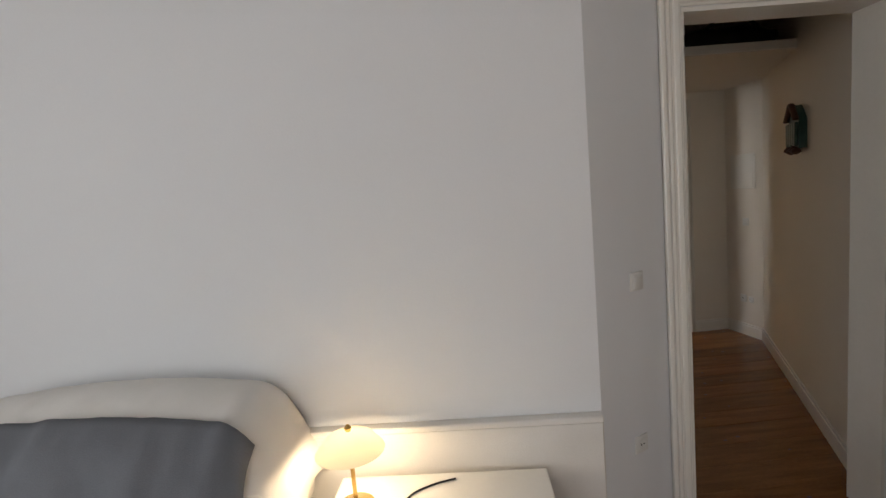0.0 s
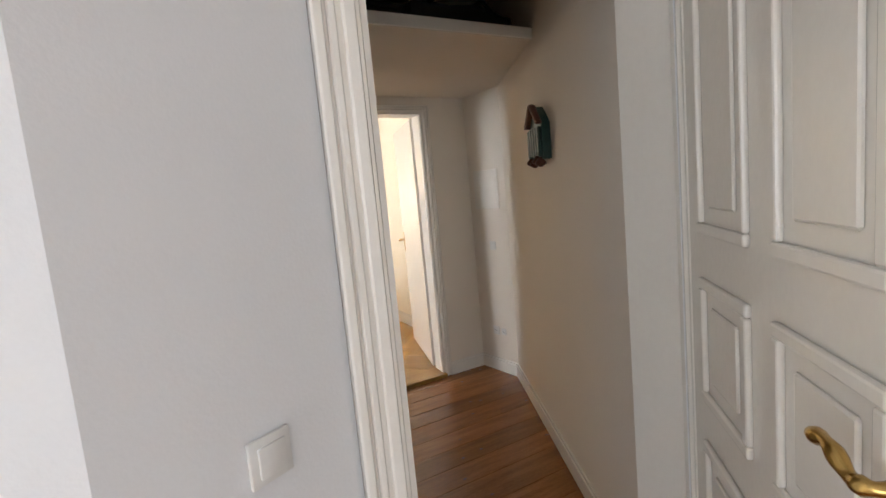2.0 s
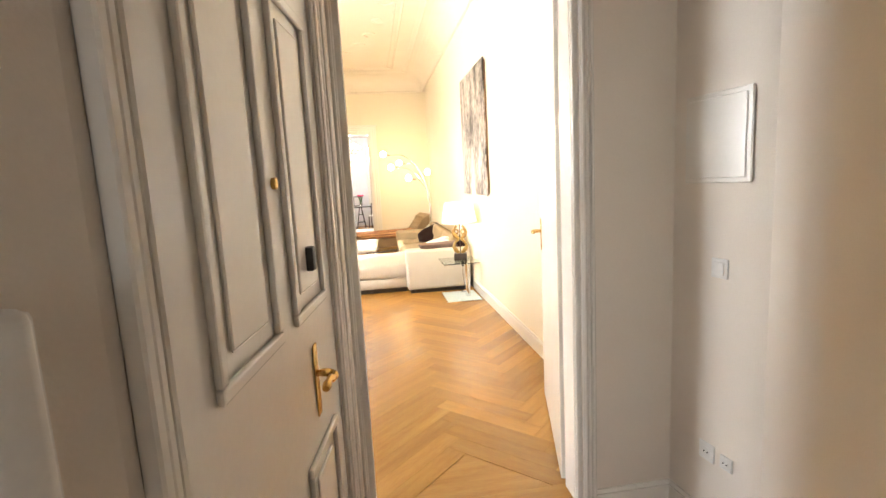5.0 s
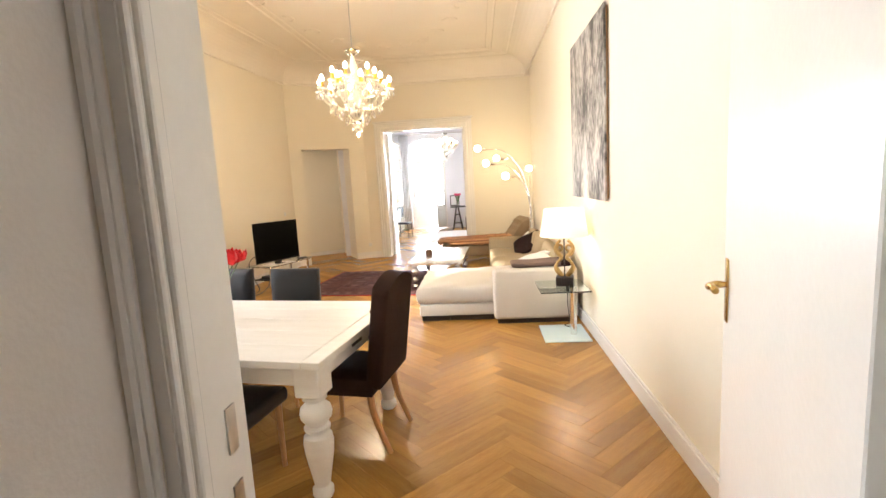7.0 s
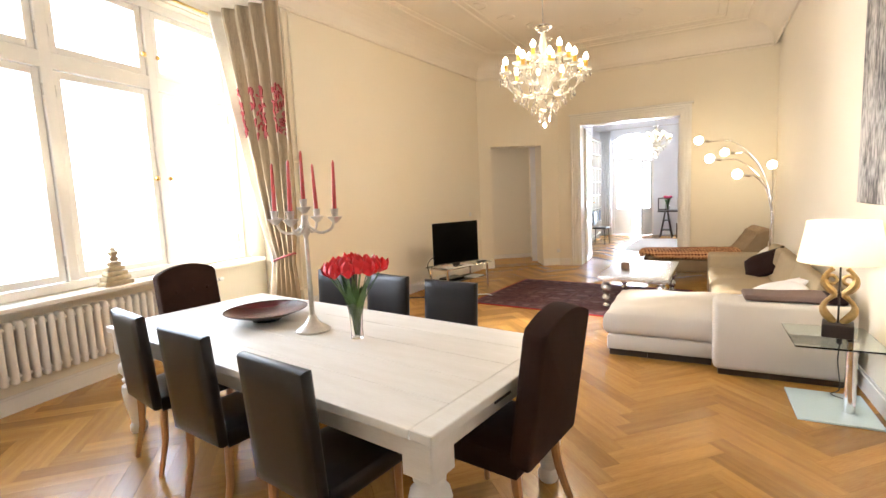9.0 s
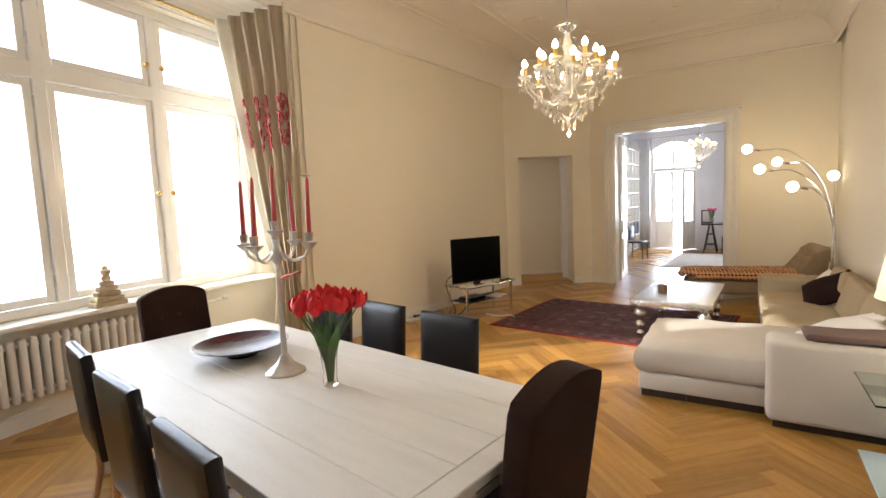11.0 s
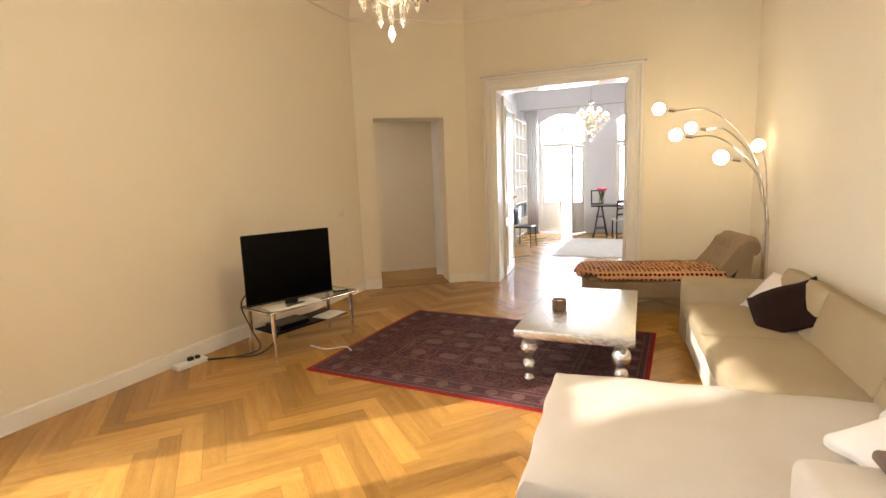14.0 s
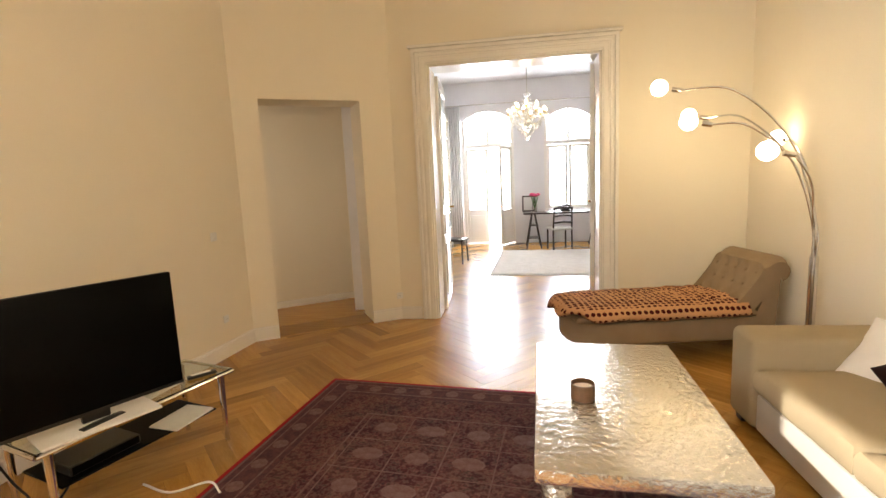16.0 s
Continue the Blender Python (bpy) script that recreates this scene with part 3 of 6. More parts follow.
for k, (x0, x1) in enumerate(((HD[0] + 0.012, HD[0] + 0.026), (HD[1] - 0.026, HD[1] - 0.012))):
    bm = bmesh.new()
    for y0, y1 in ((4.785, 4.800), (4.810, 4.835)):
        box((x0, y0, -0.03), (x1, y1, HD[2] - 0.02), 0.005, 2, bm=bm)
    structure("trim_rebate_%d" % (k + 1), bm, "trim", "stepped white mouldings on the door lining")
structure("parquet_border", box((HD[0] - 0.3, 4.975, -0.014), (HD[1] + 0.4, 5.45, -0.003)), "parquet", "oak border strip behind the door")
structure("threshold", box((HD[0], 4.74, -0.06), (HD[1], 4.97, 0.004), 0.006, 1), "parquet", "worn oak door threshold")

# ---------------------------------------------------------------- window with casements
wm, wl = along(W0, W1)
win = tagged(new("window_1"), "tall white casement window with brass fittings", "window", "", "structure")
win.matrix_world = wm
a0, a1, z0, z1 = WIN
FY = 0.10
bm = bmesh.new()
for lo, hi in (((a0, FY, z0), (a0 + 0.09, FY + 0.12, z1)), ((a1 - 0.09, FY, z0), (a1, FY + 0.12, z1)), ((a0 + 0.09, FY, z0), (a1 - 0.09, FY + 0.12, z0 + 0.08)), ((a0 + 0.09, FY, z1 - 0.09), (a1 - 0.09, FY + 0.12, z1)), ((a0 + 0.09, FY - 0.01, 2.80), (a1 - 0.09, FY + 0.12, 2.94))):
    box(lo, hi, 0.008, 2, bm=bm)
part("window_frame", bm, "trim", win, smooth=False)
cols = 3
cw = (a1 - a0 - 0.18) / cols
for c in range(cols):
    x0 = a0 + 0.09 + c * cw
    if c:
        part("mullion", box((x0 - 0.05, FY - 0.015, z0 + 0.08), (x0 + 0.05, FY + 0.12, z1 - 0.09), 0.012, 2), "trim", win, smooth=False)
    for lo, hi in ((z0 + 0.085, 2.795), (2.945, z1 - 0.095)):
        l, r = x0 + (0.05 if c else 0) + 0.004, x0 + cw - (0.05 if c < cols - 1 else 0) - 0.004
        b = bmesh.new()
        fw = 0.065
        for p, q in (((l, lo), (l + fw, hi)), ((r - fw, lo), (r, hi)), ((l + fw, lo), (r - fw, lo + fw)), ((l + fw, hi - fw), (r - fw, hi))):
            box((p[0], FY + 0.01, p[1]), (q[0], FY + 0.07, q[1]), 0.008, 2, bm=b)
        sash = part("sash", b, "trim", win, smooth=False)
        pane = part("pane", box((l + fw, FY + 0.035, lo + fw), (r - fw, FY + 0.041, hi - fw)), "paneglass", sash, smooth=False)
        pane.visible_shadow = False
        for zz in ((lo + (hi - lo) * 0.5,) if lo < 2 else (lo + 0.2,)):
            hx = r - 0.03 if c % 2 else l + 0.03
            part("knob", lathe([(0.012, 0), (0.012, 0.02), (0.026, 0.03), (0.026, 0.04), (0.01, 0.05)], 14, m=pose(hx, FY + 0.01, zz, 90)), "brass", sash)
        for zz in (lo + 0.18, hi - 0.18):
            hx = l - 0.005 if c % 2 else r + 0.005
            part("hinge", tube([(hx, FY + 0.0, zz - 0.05), (hx, FY + 0.0, zz + 0.05)], 0.010, 8), "pewter", sash)
part("window_sill", box((a0 - 0.05, -0.18, z0 - 0.045), (a1 + 0.05, FY, z0), 0.012, 2), "trim", win, smooth=False)

# radiator under the window
rad = tagged(new("radiator"), "cream ribbed column radiator under the window", "radiator")
rad.matrix_world = wm
for k in range(30):
    x = 1.5 + k * 0.075
    b = box((x, -0.125, 0.24), (x + 0.05, -0.03, 0.74), 0.022, 3)
    part("rib", b, "trim", rad)
for zz in (0.30, 0.68):
    part("pipe", tube([(1.45, -0.075, zz), (1.5 + 30 * 0.075 + 0.18, -0.075, zz)], 0.017, 8), "trim", rad)
part("valve", lathe([(0.016, 0), (0.022, 0.02), (0.022, 0.06), (0.012, 0.07)], 14, m=pose(3.95, -0.075, 0.68, 0, 90)), "whiteplastic", rad)
for k in (1.55, 3.6):
    part("foot", box((k, -0.10, 0.0), (k + 0.03, -0.05, 0.25)), "trim", rad)

# heating pipe beside the curtain
pp = thing("heating_pipe", "painted heating pipe running up the wall", "pipe")
for dx in (0.0, 0.09):
    part("pipe", tube([(TV0[0] + 0.035, TV0[1] + 0.10 + dx, 0), (TV0[0] + 0.035, TV0[1] + 0.10 + dx, 3.75)], 0.012, 10), "cream", pp)
for zz in (0.5, 2.02):
    part("bracket", box((TV0[0] - 0.02, TV0[1] + 0.06, zz), (TV0[0] + 0.055, TV0[1] + 0.24, zz + 0.015), 0.003, 1), "cream", pp)

# ---------------------------------------------------------------- curtain
cur = thing("curtain", "striped silk curtain with red embroidery, tied back", "curtain")


def curtain_strip(u0, u1, material, name, amp=1.0, off=0.0):
    bm = bmesh.new()
    cols_, rows_ = 34, 46
    grid = []
    for r in range(rows_ + 1):
        z = 3.72 * (1 - r / rows_)
        k = abs(z - 0.92)
        tie = math.exp(-(k / 0.20) ** 2) if z > 0.92 else math.exp(-(k / 0.55) ** 2)
        up = max(0.0, min(1.0, (z - 0.92) / 2.7))
        lo = max(0.0, (0.92 - z) / 0.92)
        width = 0.22 + (0.56 * up ** 0.75 if z > 0.92 else 0.20 * lo)
        cx = -1.80 - 0.20 * up ** 1.3 - 0.03 * lo
        cy = 9.13 - 0.10 * up
        row = []
        for c in range(cols_ + 1):
            u = u0 + (u1 - u0) * c / cols_
            fold = math.sin(u * 34 + 0.8 * math.sin(z * 1.3)) * (0.045 - 0.018 * tie) * amp
            p = Vector((cx + (u - 0.5) * width * 1.25, cy + (u - 0.5) * width * 0.2 - fold - off, z))
            row.append(bm.verts.new(p))
        grid.append(row)
    for a, b in zip(grid, grid[1:]):
        for c in range(cols_):
            bm.faces.new((a[c], a[c + 1], b[c + 1], b[c]))
    ob = part(name, bm, material, cur)
    so = ob.modifiers.new("thick", "SOLIDIFY")
    so.thickness = 0.004
    return ob


curtain_strip(0.0, 0.22, "curtainpale", "pale_panel")
curtain_strip(0.22, 1.0, "curtain", "silk_panel")
bm = bmesh.new()
for k in range(170):
    u, z = random.choice((0.20, 0.47, 0.52, 0.57, 0.82, 0.86)) + random.uniform(-0.05, 0.05), random.uniform(2.30, 2.82)
    up = (z - 0.92) / 2.7
    width = 0.22 + 0.56 * up ** 0.75
    c = Vector((-1.80 - 0.20 * up ** 1.3 + (u - 0.5) * width * 1.25, 9.13 - 0.1 * up + (u - 0.5) * width * 0.2 - math.sin(u * 34 + 0.8 * math.sin(z * 1.3)) * 0.043 - 0.007, z))
    a = random.uniform(0, 3.1)
    d = Vector((0.03 * math.cos(a), 0, 0.05 * math.sin(a)))
    tube([c - d, c + 0.3 * d + Vector((0, -0.004, 0.012)), c + d], [0.006, 0.017, 0.005], 5, bm=bm)
part("embroidery", bm, "redpatch", cur, "red embroidered blossoms")["kind"] = "stuff"
pts = [(-1.80 + 0.155 * math.cos(a), 9.13 + 0.075 * math.sin(a), 0.92 + 0.05 * math.cos(a)) for a in [k * 0.3 for k in range(22)]]
part("tieback", tube(pts, [0.009 + 0.008 * (k % 2) for k in range(22)], 8), "redbead", cur, "dark red beaded tieback")
rod = thing("curtain_rod", "thin brass curtain rod above the window", "curtain rod")
part("rod", tube([wm @ Vector((1.0, -0.12, 3.73)), wm @ Vector((4.7, -0.12, 3.73))], 0.014, 10), "brass", rod)
for s in (1.1, 4.6):
    part("bracket", tube([wm @ Vector((s, -0.12, 3.73)), wm @ Vector((s, 0.01, 3.73))], 0.010, 8), "brass", rod)

# stepped ornament on the sill
st = thing("stepped_ornament", "small gilded stepped tower ornament on the windowsill", "ornament", wm @ Vector((2.72, -0.08, 0.86)), 98)
for k in range(6):
    w = 0.14 - k * 0.020
    part("tier", box((-w, -w * 0.45, k * 0.045), (w, w * 0.45, k * 0.045 + 0.042), 0.010, 2), "stone", st)
part("finial", lathe([(0.03, 0.27), (0.045, 0.30), (0.045, 0.315), (0.02, 0.33), (0.028, 0.345), (0.01, 0.36)], 14), "stone", st)

# unseen thin wall added outside, which shades the first casement
structure("sun_blocker", box((-6.3, -6.0, -6.0), (-6.0, 3.95, 16.0)), "salonwall", "plain unseen wall added outside to block the sun")

# ---------------------------------------------------------------- hall
HL0, HL1, HL2 = (1.275, 1.99), (1.86, 3.37), (2.04, 4.78)
HR0, HR1, HR2 = (3.49, 4.78), (3.55, 4.30), (2.401, 1.99)
wall("wall_hall_side", HL0, HL1, 0.25, 3.3, "hallwall", z0=-0.05, label="plain hall wall beside the entrance door")
ED = (0.12, 1.12, 2.25)
wall("wall_hall_entrance", HL1, HL2, 0.25, 3.3, "hallwall", [(ED[0], ED[1], -0.05, ED[2])], z0=-0.05, label="hall wall around the entrance door")
wall("wall_hall_niche", HR0, HR1, 0.25, 3.3, "hallwall", z0=-0.05, label="short hall wall with a meter flap")
wall("wall_hall_slant", HR1, HR2, 0.25, 3.3, "hallwall", z0=-0.05, label="slanting beige hall wall")
wall("wall_hall_end", (-0.5, 4.775), (RX + 0.3, 4.775), 0.004, 3.3, "hallwall", [(HD[0] + 0.5, HD[1] + 0.5, -0.05, HD[2])], z0=-0.05, label="hall end wall around the door")
structure("floor_hall", box((1.0, 1.70, -0.16), (3.9, 4.78, -0.052)), "joint", "dark bed beneath the hall boards")
structure("ceiling_hall", box((0.9, 1.6, 3.3), (4.0, 4.9, 3.45)), "hallwall", "dim hall ceiling")
baseboard(HR0, HR1, 0.12, z=-0.03)
baseboard(HR1, HR2, 0.12, z=-0.03)
baseboard(HL0, HL1, 0.12, z=-0.03)
baseboard((HD[1] + 0.06, 4.775), (3.49, 4.775), 0.12, z=-0.03)
# storage loft
lo = tagged(new("storage_loft"), "plastered storage loft across the hall", "loft", "", "structure")
part("platform", prism([(1.72, 3.2), (3.02, 3.2), (3.60, 4.30), (3.50, 4.77), (2.03, 4.77), (1.80, 3.37)], 2.55, 2.60), "hallwall", lo, smooth=False)
part("front_edge", box((1.74, 3.18, 2.545), (3.02, 3.199, 2.61), 0.004, 1), "trim", lo, smooth=False)
bg = thing("travel_bag", "soft black bag lying on the storage loft", "bag", (2.62, 3.55, 2.60), 8)
part("body", cushion(0.75, 0.40, 0.20, 0.5, 8, wob=0.03), "bag", bg)
part("strap", tube(curve_pts([(-0.25, -0.18, 0.15), (-0.1, -0.2, 0.24), (0.1, -0.2, 0.23), (0.25, -0.18, 0.15)], 6), 0.014, 6), "bag", bg)
bx = thing("storage_box", "flat dark box stored on the loft", "box", (2.15, 3.6, 2.60), 4)
part("body", box((-0.2, -0.2, 0), (0.2, 0.2, 0.12), 0.01, 2), "bag", bx)
part("lid", box((-0.21, -0.21, 0.12), (0.21, 0.21, 0.15), 0.006, 2), "bag", bx)
# meter flap, switch, sockets
m, _ = along(HR0, HR1)
fl = tagged(new("meter_flap"), "white metal meter flap set in the wall", "flap")
fl.matrix_world = m
part("frame", box((0.08, -0.012, 1.51), (0.40, -0.001, 1.86), 0.004, 1), "trim", fl, smooth=False)
part("door", box((0.10, -0.018, 1.53), (0.38, -0.012, 1.84), 0.003, 1), "trim", fl, smooth=False)
wall_plate("light_switch", HR0, HR1, 0.27, 1.17, "switch")
wall_plate("wall_socket", HR0, HR1, 0.23, 0.36, "socket")
wall_plate("wall_socket", HR0, HR1, 0.33, 0.36, "socket", 0.06)
# hanging ornament on the slanting wall
m, sl = along(HR1, HR2)
on = tagged(new("wall_ornament"), "teal glazed hanging ornament with brown drops", "ornament")
on.matrix_world = m @ Matrix.Translation((1.37, -0.05, 0.43)) @ Matrix.Diagonal((1.35, 1.6, 0.76, 1))
part("plate", prism([(-0.10, 0), (0.10, 0), (0.10, 0.26), (0.05, 0.34), (0, 0.40), (-0.05, 0.34), (-0.10, 0.26)], -0.03, 0.0, m=pose(0, 0, 1.84, 90)), "teal", on)
for k in range(5):
    part("tile", box((-0.095 + k * 0.039, -0.014, 1.86 + 0.01 * (k % 2)), (-0.062 + k * 0.039, 0.0, 2.08), 0.006, 1), "teal", on)
part("cap", tube(curve_pts([(-0.10, -0.01, 2.10), (-0.04, -0.01, 2.19), (0, -0.01, 2.25), (0.04, -0.01, 2.19), (0.10, -0.01, 2.10)], 5), 0.013, 8), "rust", on)
for k in range(4):
    part("drop", lathe([(0.004, 0.05), (0.018, 0.02), (0.02, 0.0), (0.005, -0.02)], 10, m=pose(-0.075 + k * 0.05, -0.005, 1.82 - 0.015 * (k % 2))), "rust", on)
# entrance door
m, el = along(HL1, HL2)
en = tagged(new("door_1"), "white panelled entrance door, closed, with brass handle", "door", "", "structure")
en.matrix_world = m @ Matrix.Translation((ED[0], 0.03, -0.03))
lf = panel_leaf(ED[1] - ED[0], ED[2] + 0.02, 0.05, ((0.2, 0.85), (1.25, 2.1)), en)
lever(lf, (0.72, -0.025, 1.06), -1, -1)
part("lock", box((0.70, -0.055, 1.37), (0.74, -0.025, 1.44), 0.008, 2), "plastic", lf, "black door lock housing")
part("spyhole", lathe([(0.014, 0), (0.014, 0.01), (0.006, 0.012)], 12, m=pose(0.5, -0.027, 1.62, 90)), "brass", lf)
casing("trim_entrance", HL1, HL2, ED[0], ED[1], ED[2], 0.10, 0.03, z=-0.03, label="white entrance door casing")
# intercom
m, sl = along(HL0, HL1)
ic = tagged(new("intercom"), "white door intercom handset with coiled cord", "intercom")
ic.matrix_world = m @ Matrix.Translation((1.365, 0, 1.22))
part("base", box((-0.05, -0.03, 0.02), (0.05, -0.001, 0.26), 0.008, 2), "whiteplastic", ic)
part("handset", box((-0.028, -0.065, 0.0), (0.028, -0.031, 0.27), 0.014, 3), "whiteplastic", ic)
part("grip_slot", box((-0.030, -0.050, 0.05), (0.030, -0.040, 0.22)), "plastic", ic)
pts = [(0.02 + 0.035 * math.sin(t * 0.12) + 0.007 * math.cos(t * 1.4), -0.045 + 0.007 * math.sin(t * 1.4), 0.0 - 0.11 * math.sin(t * math.pi / 60)) for t in range(61)]
part("cord", tube(pts, 0.0035, 5), "whiteplastic", ic)

# ---------------------------------------------------------------- bedroom
BW = 1.60
WB = (-3.18, BW + 4.05 * math.tan(radians(6.0)))
wall("wall_bed", WB, (0.87, BW), 0.3, 3.3, "bedwall", z0=-0.05, label="white bedroom wall above the bed", ext=(0.3, 0))
wall("wall_bed_angle", (0.87, BW), (1.26, 1.80), 0.2, 3.3, "bedwall", z0=-0.05, label="angled white wall with a light switch")
BD = (1.36, 2.31, 2.42)
wall("wall_bedroom_door", (1.26, 1.80), (3.3, 1.80), 0.19, 3.3, "bedwall", [(BD[0] - 1.26, BD[1] - 1.26, -0.05, BD[2])], z0=-0.05, label="white wall with the bedroom door")
wall("wall_bedroom_east", (3.2, 2.0), (3.2, -3.3), 0.3, 3.3, "bedwall", z0=-0.05, label="plain white bedroom wall")
wall("wall_bedroom_south", (3.3, -3.0), (-3.3, -3.0), 0.3, 3.3, "bedwall", [(3.0, 4.8, 0.9, 2.9)], z0=-0.05, label="plain white bedroom wall")
wall("wall_bedroom_west", (-3.2, -3.3), (-3.2, 2.4), 0.3, 3.3, "bedwall", [(1.1, 3.7, 0.85, 2.9)], z0=-0.05, label="white bedroom wall with a window")
structure("floor_bedroom", box((-3.5, -3.3, -0.16), (3.5, 1.70, -0.052)), "joint", "dark bed beneath the bedroom boards")
structure("ceiling_bedroom", box((-3.6, -3.4, 3.3), (3.6, 2.45, 3.45)), "bedwall", "white bedroom ceiling")
baseboard((0.87, BW), (1.26, 1.80), 0.14, z=-0.03)
baseboard(WB, (0.87, BW), 0.14, z=-0.03)
casing("trim_bedroom_door", (1.26, 1.80), (3.3, 1.80), BD[0] - 1.26, BD[1] - 1.26, BD[2], 0.10, 0.03, z=-0.03, label="moulded white bedroom door casing")
lining("lining_bedroom_door", (1.26, 1.80), (3.3, 1.80), BD[0] - 1.26, BD[1] - 1.26, BD[2], 0.19, -0.03)
wall_plate("light_switch", (0.87, BW), (1.26, 1.80), 0.24, 1.29, "switch")
wall_plate("wall_socket", (0.87, BW), (1.26, 1.80), 0.23, 0.56, "socket")
wall_plate("wall_socket", WB, (0.87, BW), 3.86, 0.52, "socket")
bd = tagged(new("door_2"), "white four-panel bedroom door standing open, brass lever", "door", "", "structure")
bd.matrix_world = pose(2.33, 1.76, -0.03, 0, 0, 180 + 48.5)
lf = panel_leaf(0.98, 2.43, 0.045, ((0.16, 0.96), (1.08, 1.43), (1.55, 2.32)), bd)
lever(lf, (0.91, 0.0225, 1.33), 1, -1)
lever(lf, (0.91, -0.0225, 1.33), -1, -1)
part("lock_edge", box((0.979, -0.010, 1.06), (0.983, 0.010, 1.30)), "pewter", lf)

BT = -6.0
BM = Matrix.Translation((0.87, BW, 0)) @ Matrix.Rotation(radians(BT), 4, "Z") @ Matrix.Translation((-0.87, -BW, 0))
bed = thing("bed", "bed with white linen and a crumpled grey blanket", "bed", BM @ Vector((-1.05, 0.72, -0.03)), BT)
part("frame", box((-0.75, -1.1, 0.0), (0.70, 0.82, 0.50), 0.02, 2), "bedwhite", bed)
part("mattress", cushion(1.44, 1.9, 0.22, 0.12, 10, m=pose(-0.02, -0.14, 0.50)), "bedwhite", bed)


def draped(u0, u1, v0, v1, lift, seed):
    """Cloth over the arched bolster at the bed's head; u across the bed, v from the wall forward and down."""
    bm = bmesh.new()
    rows = []
    for i in range(57):
        u = u0 + (u1 - u0) * i / 56
        side = max(0.0, (abs(u) - 0.52) / 0.24)
        crest = 1.13 - 0.05 * (u / 0.6) ** 2 - 0.34 * side ** 2
        row = []
        for j in range(33):
            v = v0 + (v1 - v0) * j / 32
            a = min(v, 1.0) * math.pi / 2
            y = 0.66 - 0.34 * math.sin(a) * (1 - 0.2 * min(side, 1)) - max(0, v - 1) * 0.36
            z = crest - 0.30 * (1 - math.cos(a)) - max(0, v - 1) * 0.16
            p = Vector((max(-0.80, min(0.80, u)), y, z))
            fold = (0.034 if lift else 0.016) * noise.noise(Vector((u * 11 + seed, v * 2.0, 2))) + 0.008 * noise.noise(Vector((u * 24, v * 6, seed)))
            row.append(bm.verts.new(p + Vector((0, -0.6, 0.5)) * (lift + fold)))
        rows.append(row)
    for r0, r1 in zip(rows, rows[1:]):
        for j in range(32):
            bm.faces.new((r0[j], r0[j + 1], r1[j + 1], r1[j]))
    return bm


part("bolster", cushion(1.42, 0.44, 0.36, 0.35, 12, m=pose(-0.02, 0.54, 0.55)), "bedwhite", bed)
for nm, cloth, args, lab in (("pillow_cover", "bedwhite", (-0.76, 0.76, -0.45, 0.95, 0.0, 9), "rounded white linen cover"), ("blanket", "bedgrey", (-0.78, 0.64, 0.36, 2.4, 0.04, 9), "crumpled grey blanket")):
    ob = part(nm, draped(*args), cloth, bed, lab)
    ob.modifiers.new("thick", "SOLIDIFY").thickness = 0.012
hb = thing("headboard", "low white headboard panel along the wall", "headboard", BM @ Vector((0, 0, -0.03)), BT)
part("panel", box((-1.9, BW - 0.05, 0.0), (0.865, BW - 0.002, 0.79), 0.006, 1), "bedwhite", hb, smooth=False)
part("cap_rail", box((-1.9, BW - 0.058, 0.79), (0.865, BW - 0.002, 0.815), 0.006, 2), "bedwhite", hb, smooth=False)
nt = thing("nightstand", "plain white low nightstand beside the bed", "nightstand", (0.17, 1.34, 0.02), BT)
part("top", box((-0.42, -0.26, 0.55), (0.42, 0.24, 0.58), 0.006, 2), "trim", nt, smooth=False)
part("body", box((-0.40, -0.24, -0.05), (0.40, 0.22, 0.55), 0.004, 1), "trim", nt, smooth=False)
part("drawer_front", box((-0.39, -0.255, 0.28), (0.39, -0.241, 0.53), 0.004, 1), "trim", nt, smooth=False)
bl = thing("bedside_lamp", "small brass lamp with glowing white glass shade", "lamp", (-0.14, 1.42, 0.60))
part("foot", lathe([(0.07, 0), (0.07, 0.012), (0.03, 0.022), (0.012, 0.03)], 20), "brass", bl)
part("stem", tube([(0, 0, 0.02), (0, 0, 0.27)], 0.008, 10), "brass", bl)
part("shade", lathe([(0.012, 0.30), (0.05, 0.295), (0.095, 0.27), (0.128, 0.225), (0.125, 0.225), (0.091, 0.265), (0.05, 0.288), (0.012, 0.293)], 28), "shade", bl, "white glass shade")
part("knob", lathe([(0.01, 0.30), (0.014, 0.312), (0.004, 0.325)], 12), "brass", bl)
cb = thing("lamp_cable", "black lamp cable lying on the nightstand", "cable")
part("cord", tube(curve_pts([(-0.08, 1.40, 0.606), (0.02, 1.40, 0.606), (0.08, 1.46, 0.606), (0.16, 1.50, 0.606), (0.24, 1.52, 0.606)], 8), 0.004, 6), "cable", cb)

# ---------------------------------------------------------------- hall-side door leaf in the living room
ld = tagged(new("door_3"), "white panelled door standing open into the room", "door", "", "structure")
ld.matrix_world = pose(3.05, 4.99, 0.0, 0, 0, 74.6)
lf = panel_leaf(1.03, 2.40, 0.045, (), ld)
lever(lf, (0.97, 0.0225, 1.20), 1, -1)
lever(lf, (0.97, -0.0225, 1.20), -1, -1)
part("lock_edge", box((1.028, -0.010, 1.05), (1.033, 0.010, 1.30)), "pewter", lf)
sp = tagged(new("strike_plates"), "dark metal strike plates in the door lining", "", "", "structure")
for zz in (0.98, 1.10, 1.22):
    part("plate", box((HD[0] + 0.018, 4.89, zz), (HD[0] + 0.021, 4.915, zz + 0.07)), "pewter", sp)

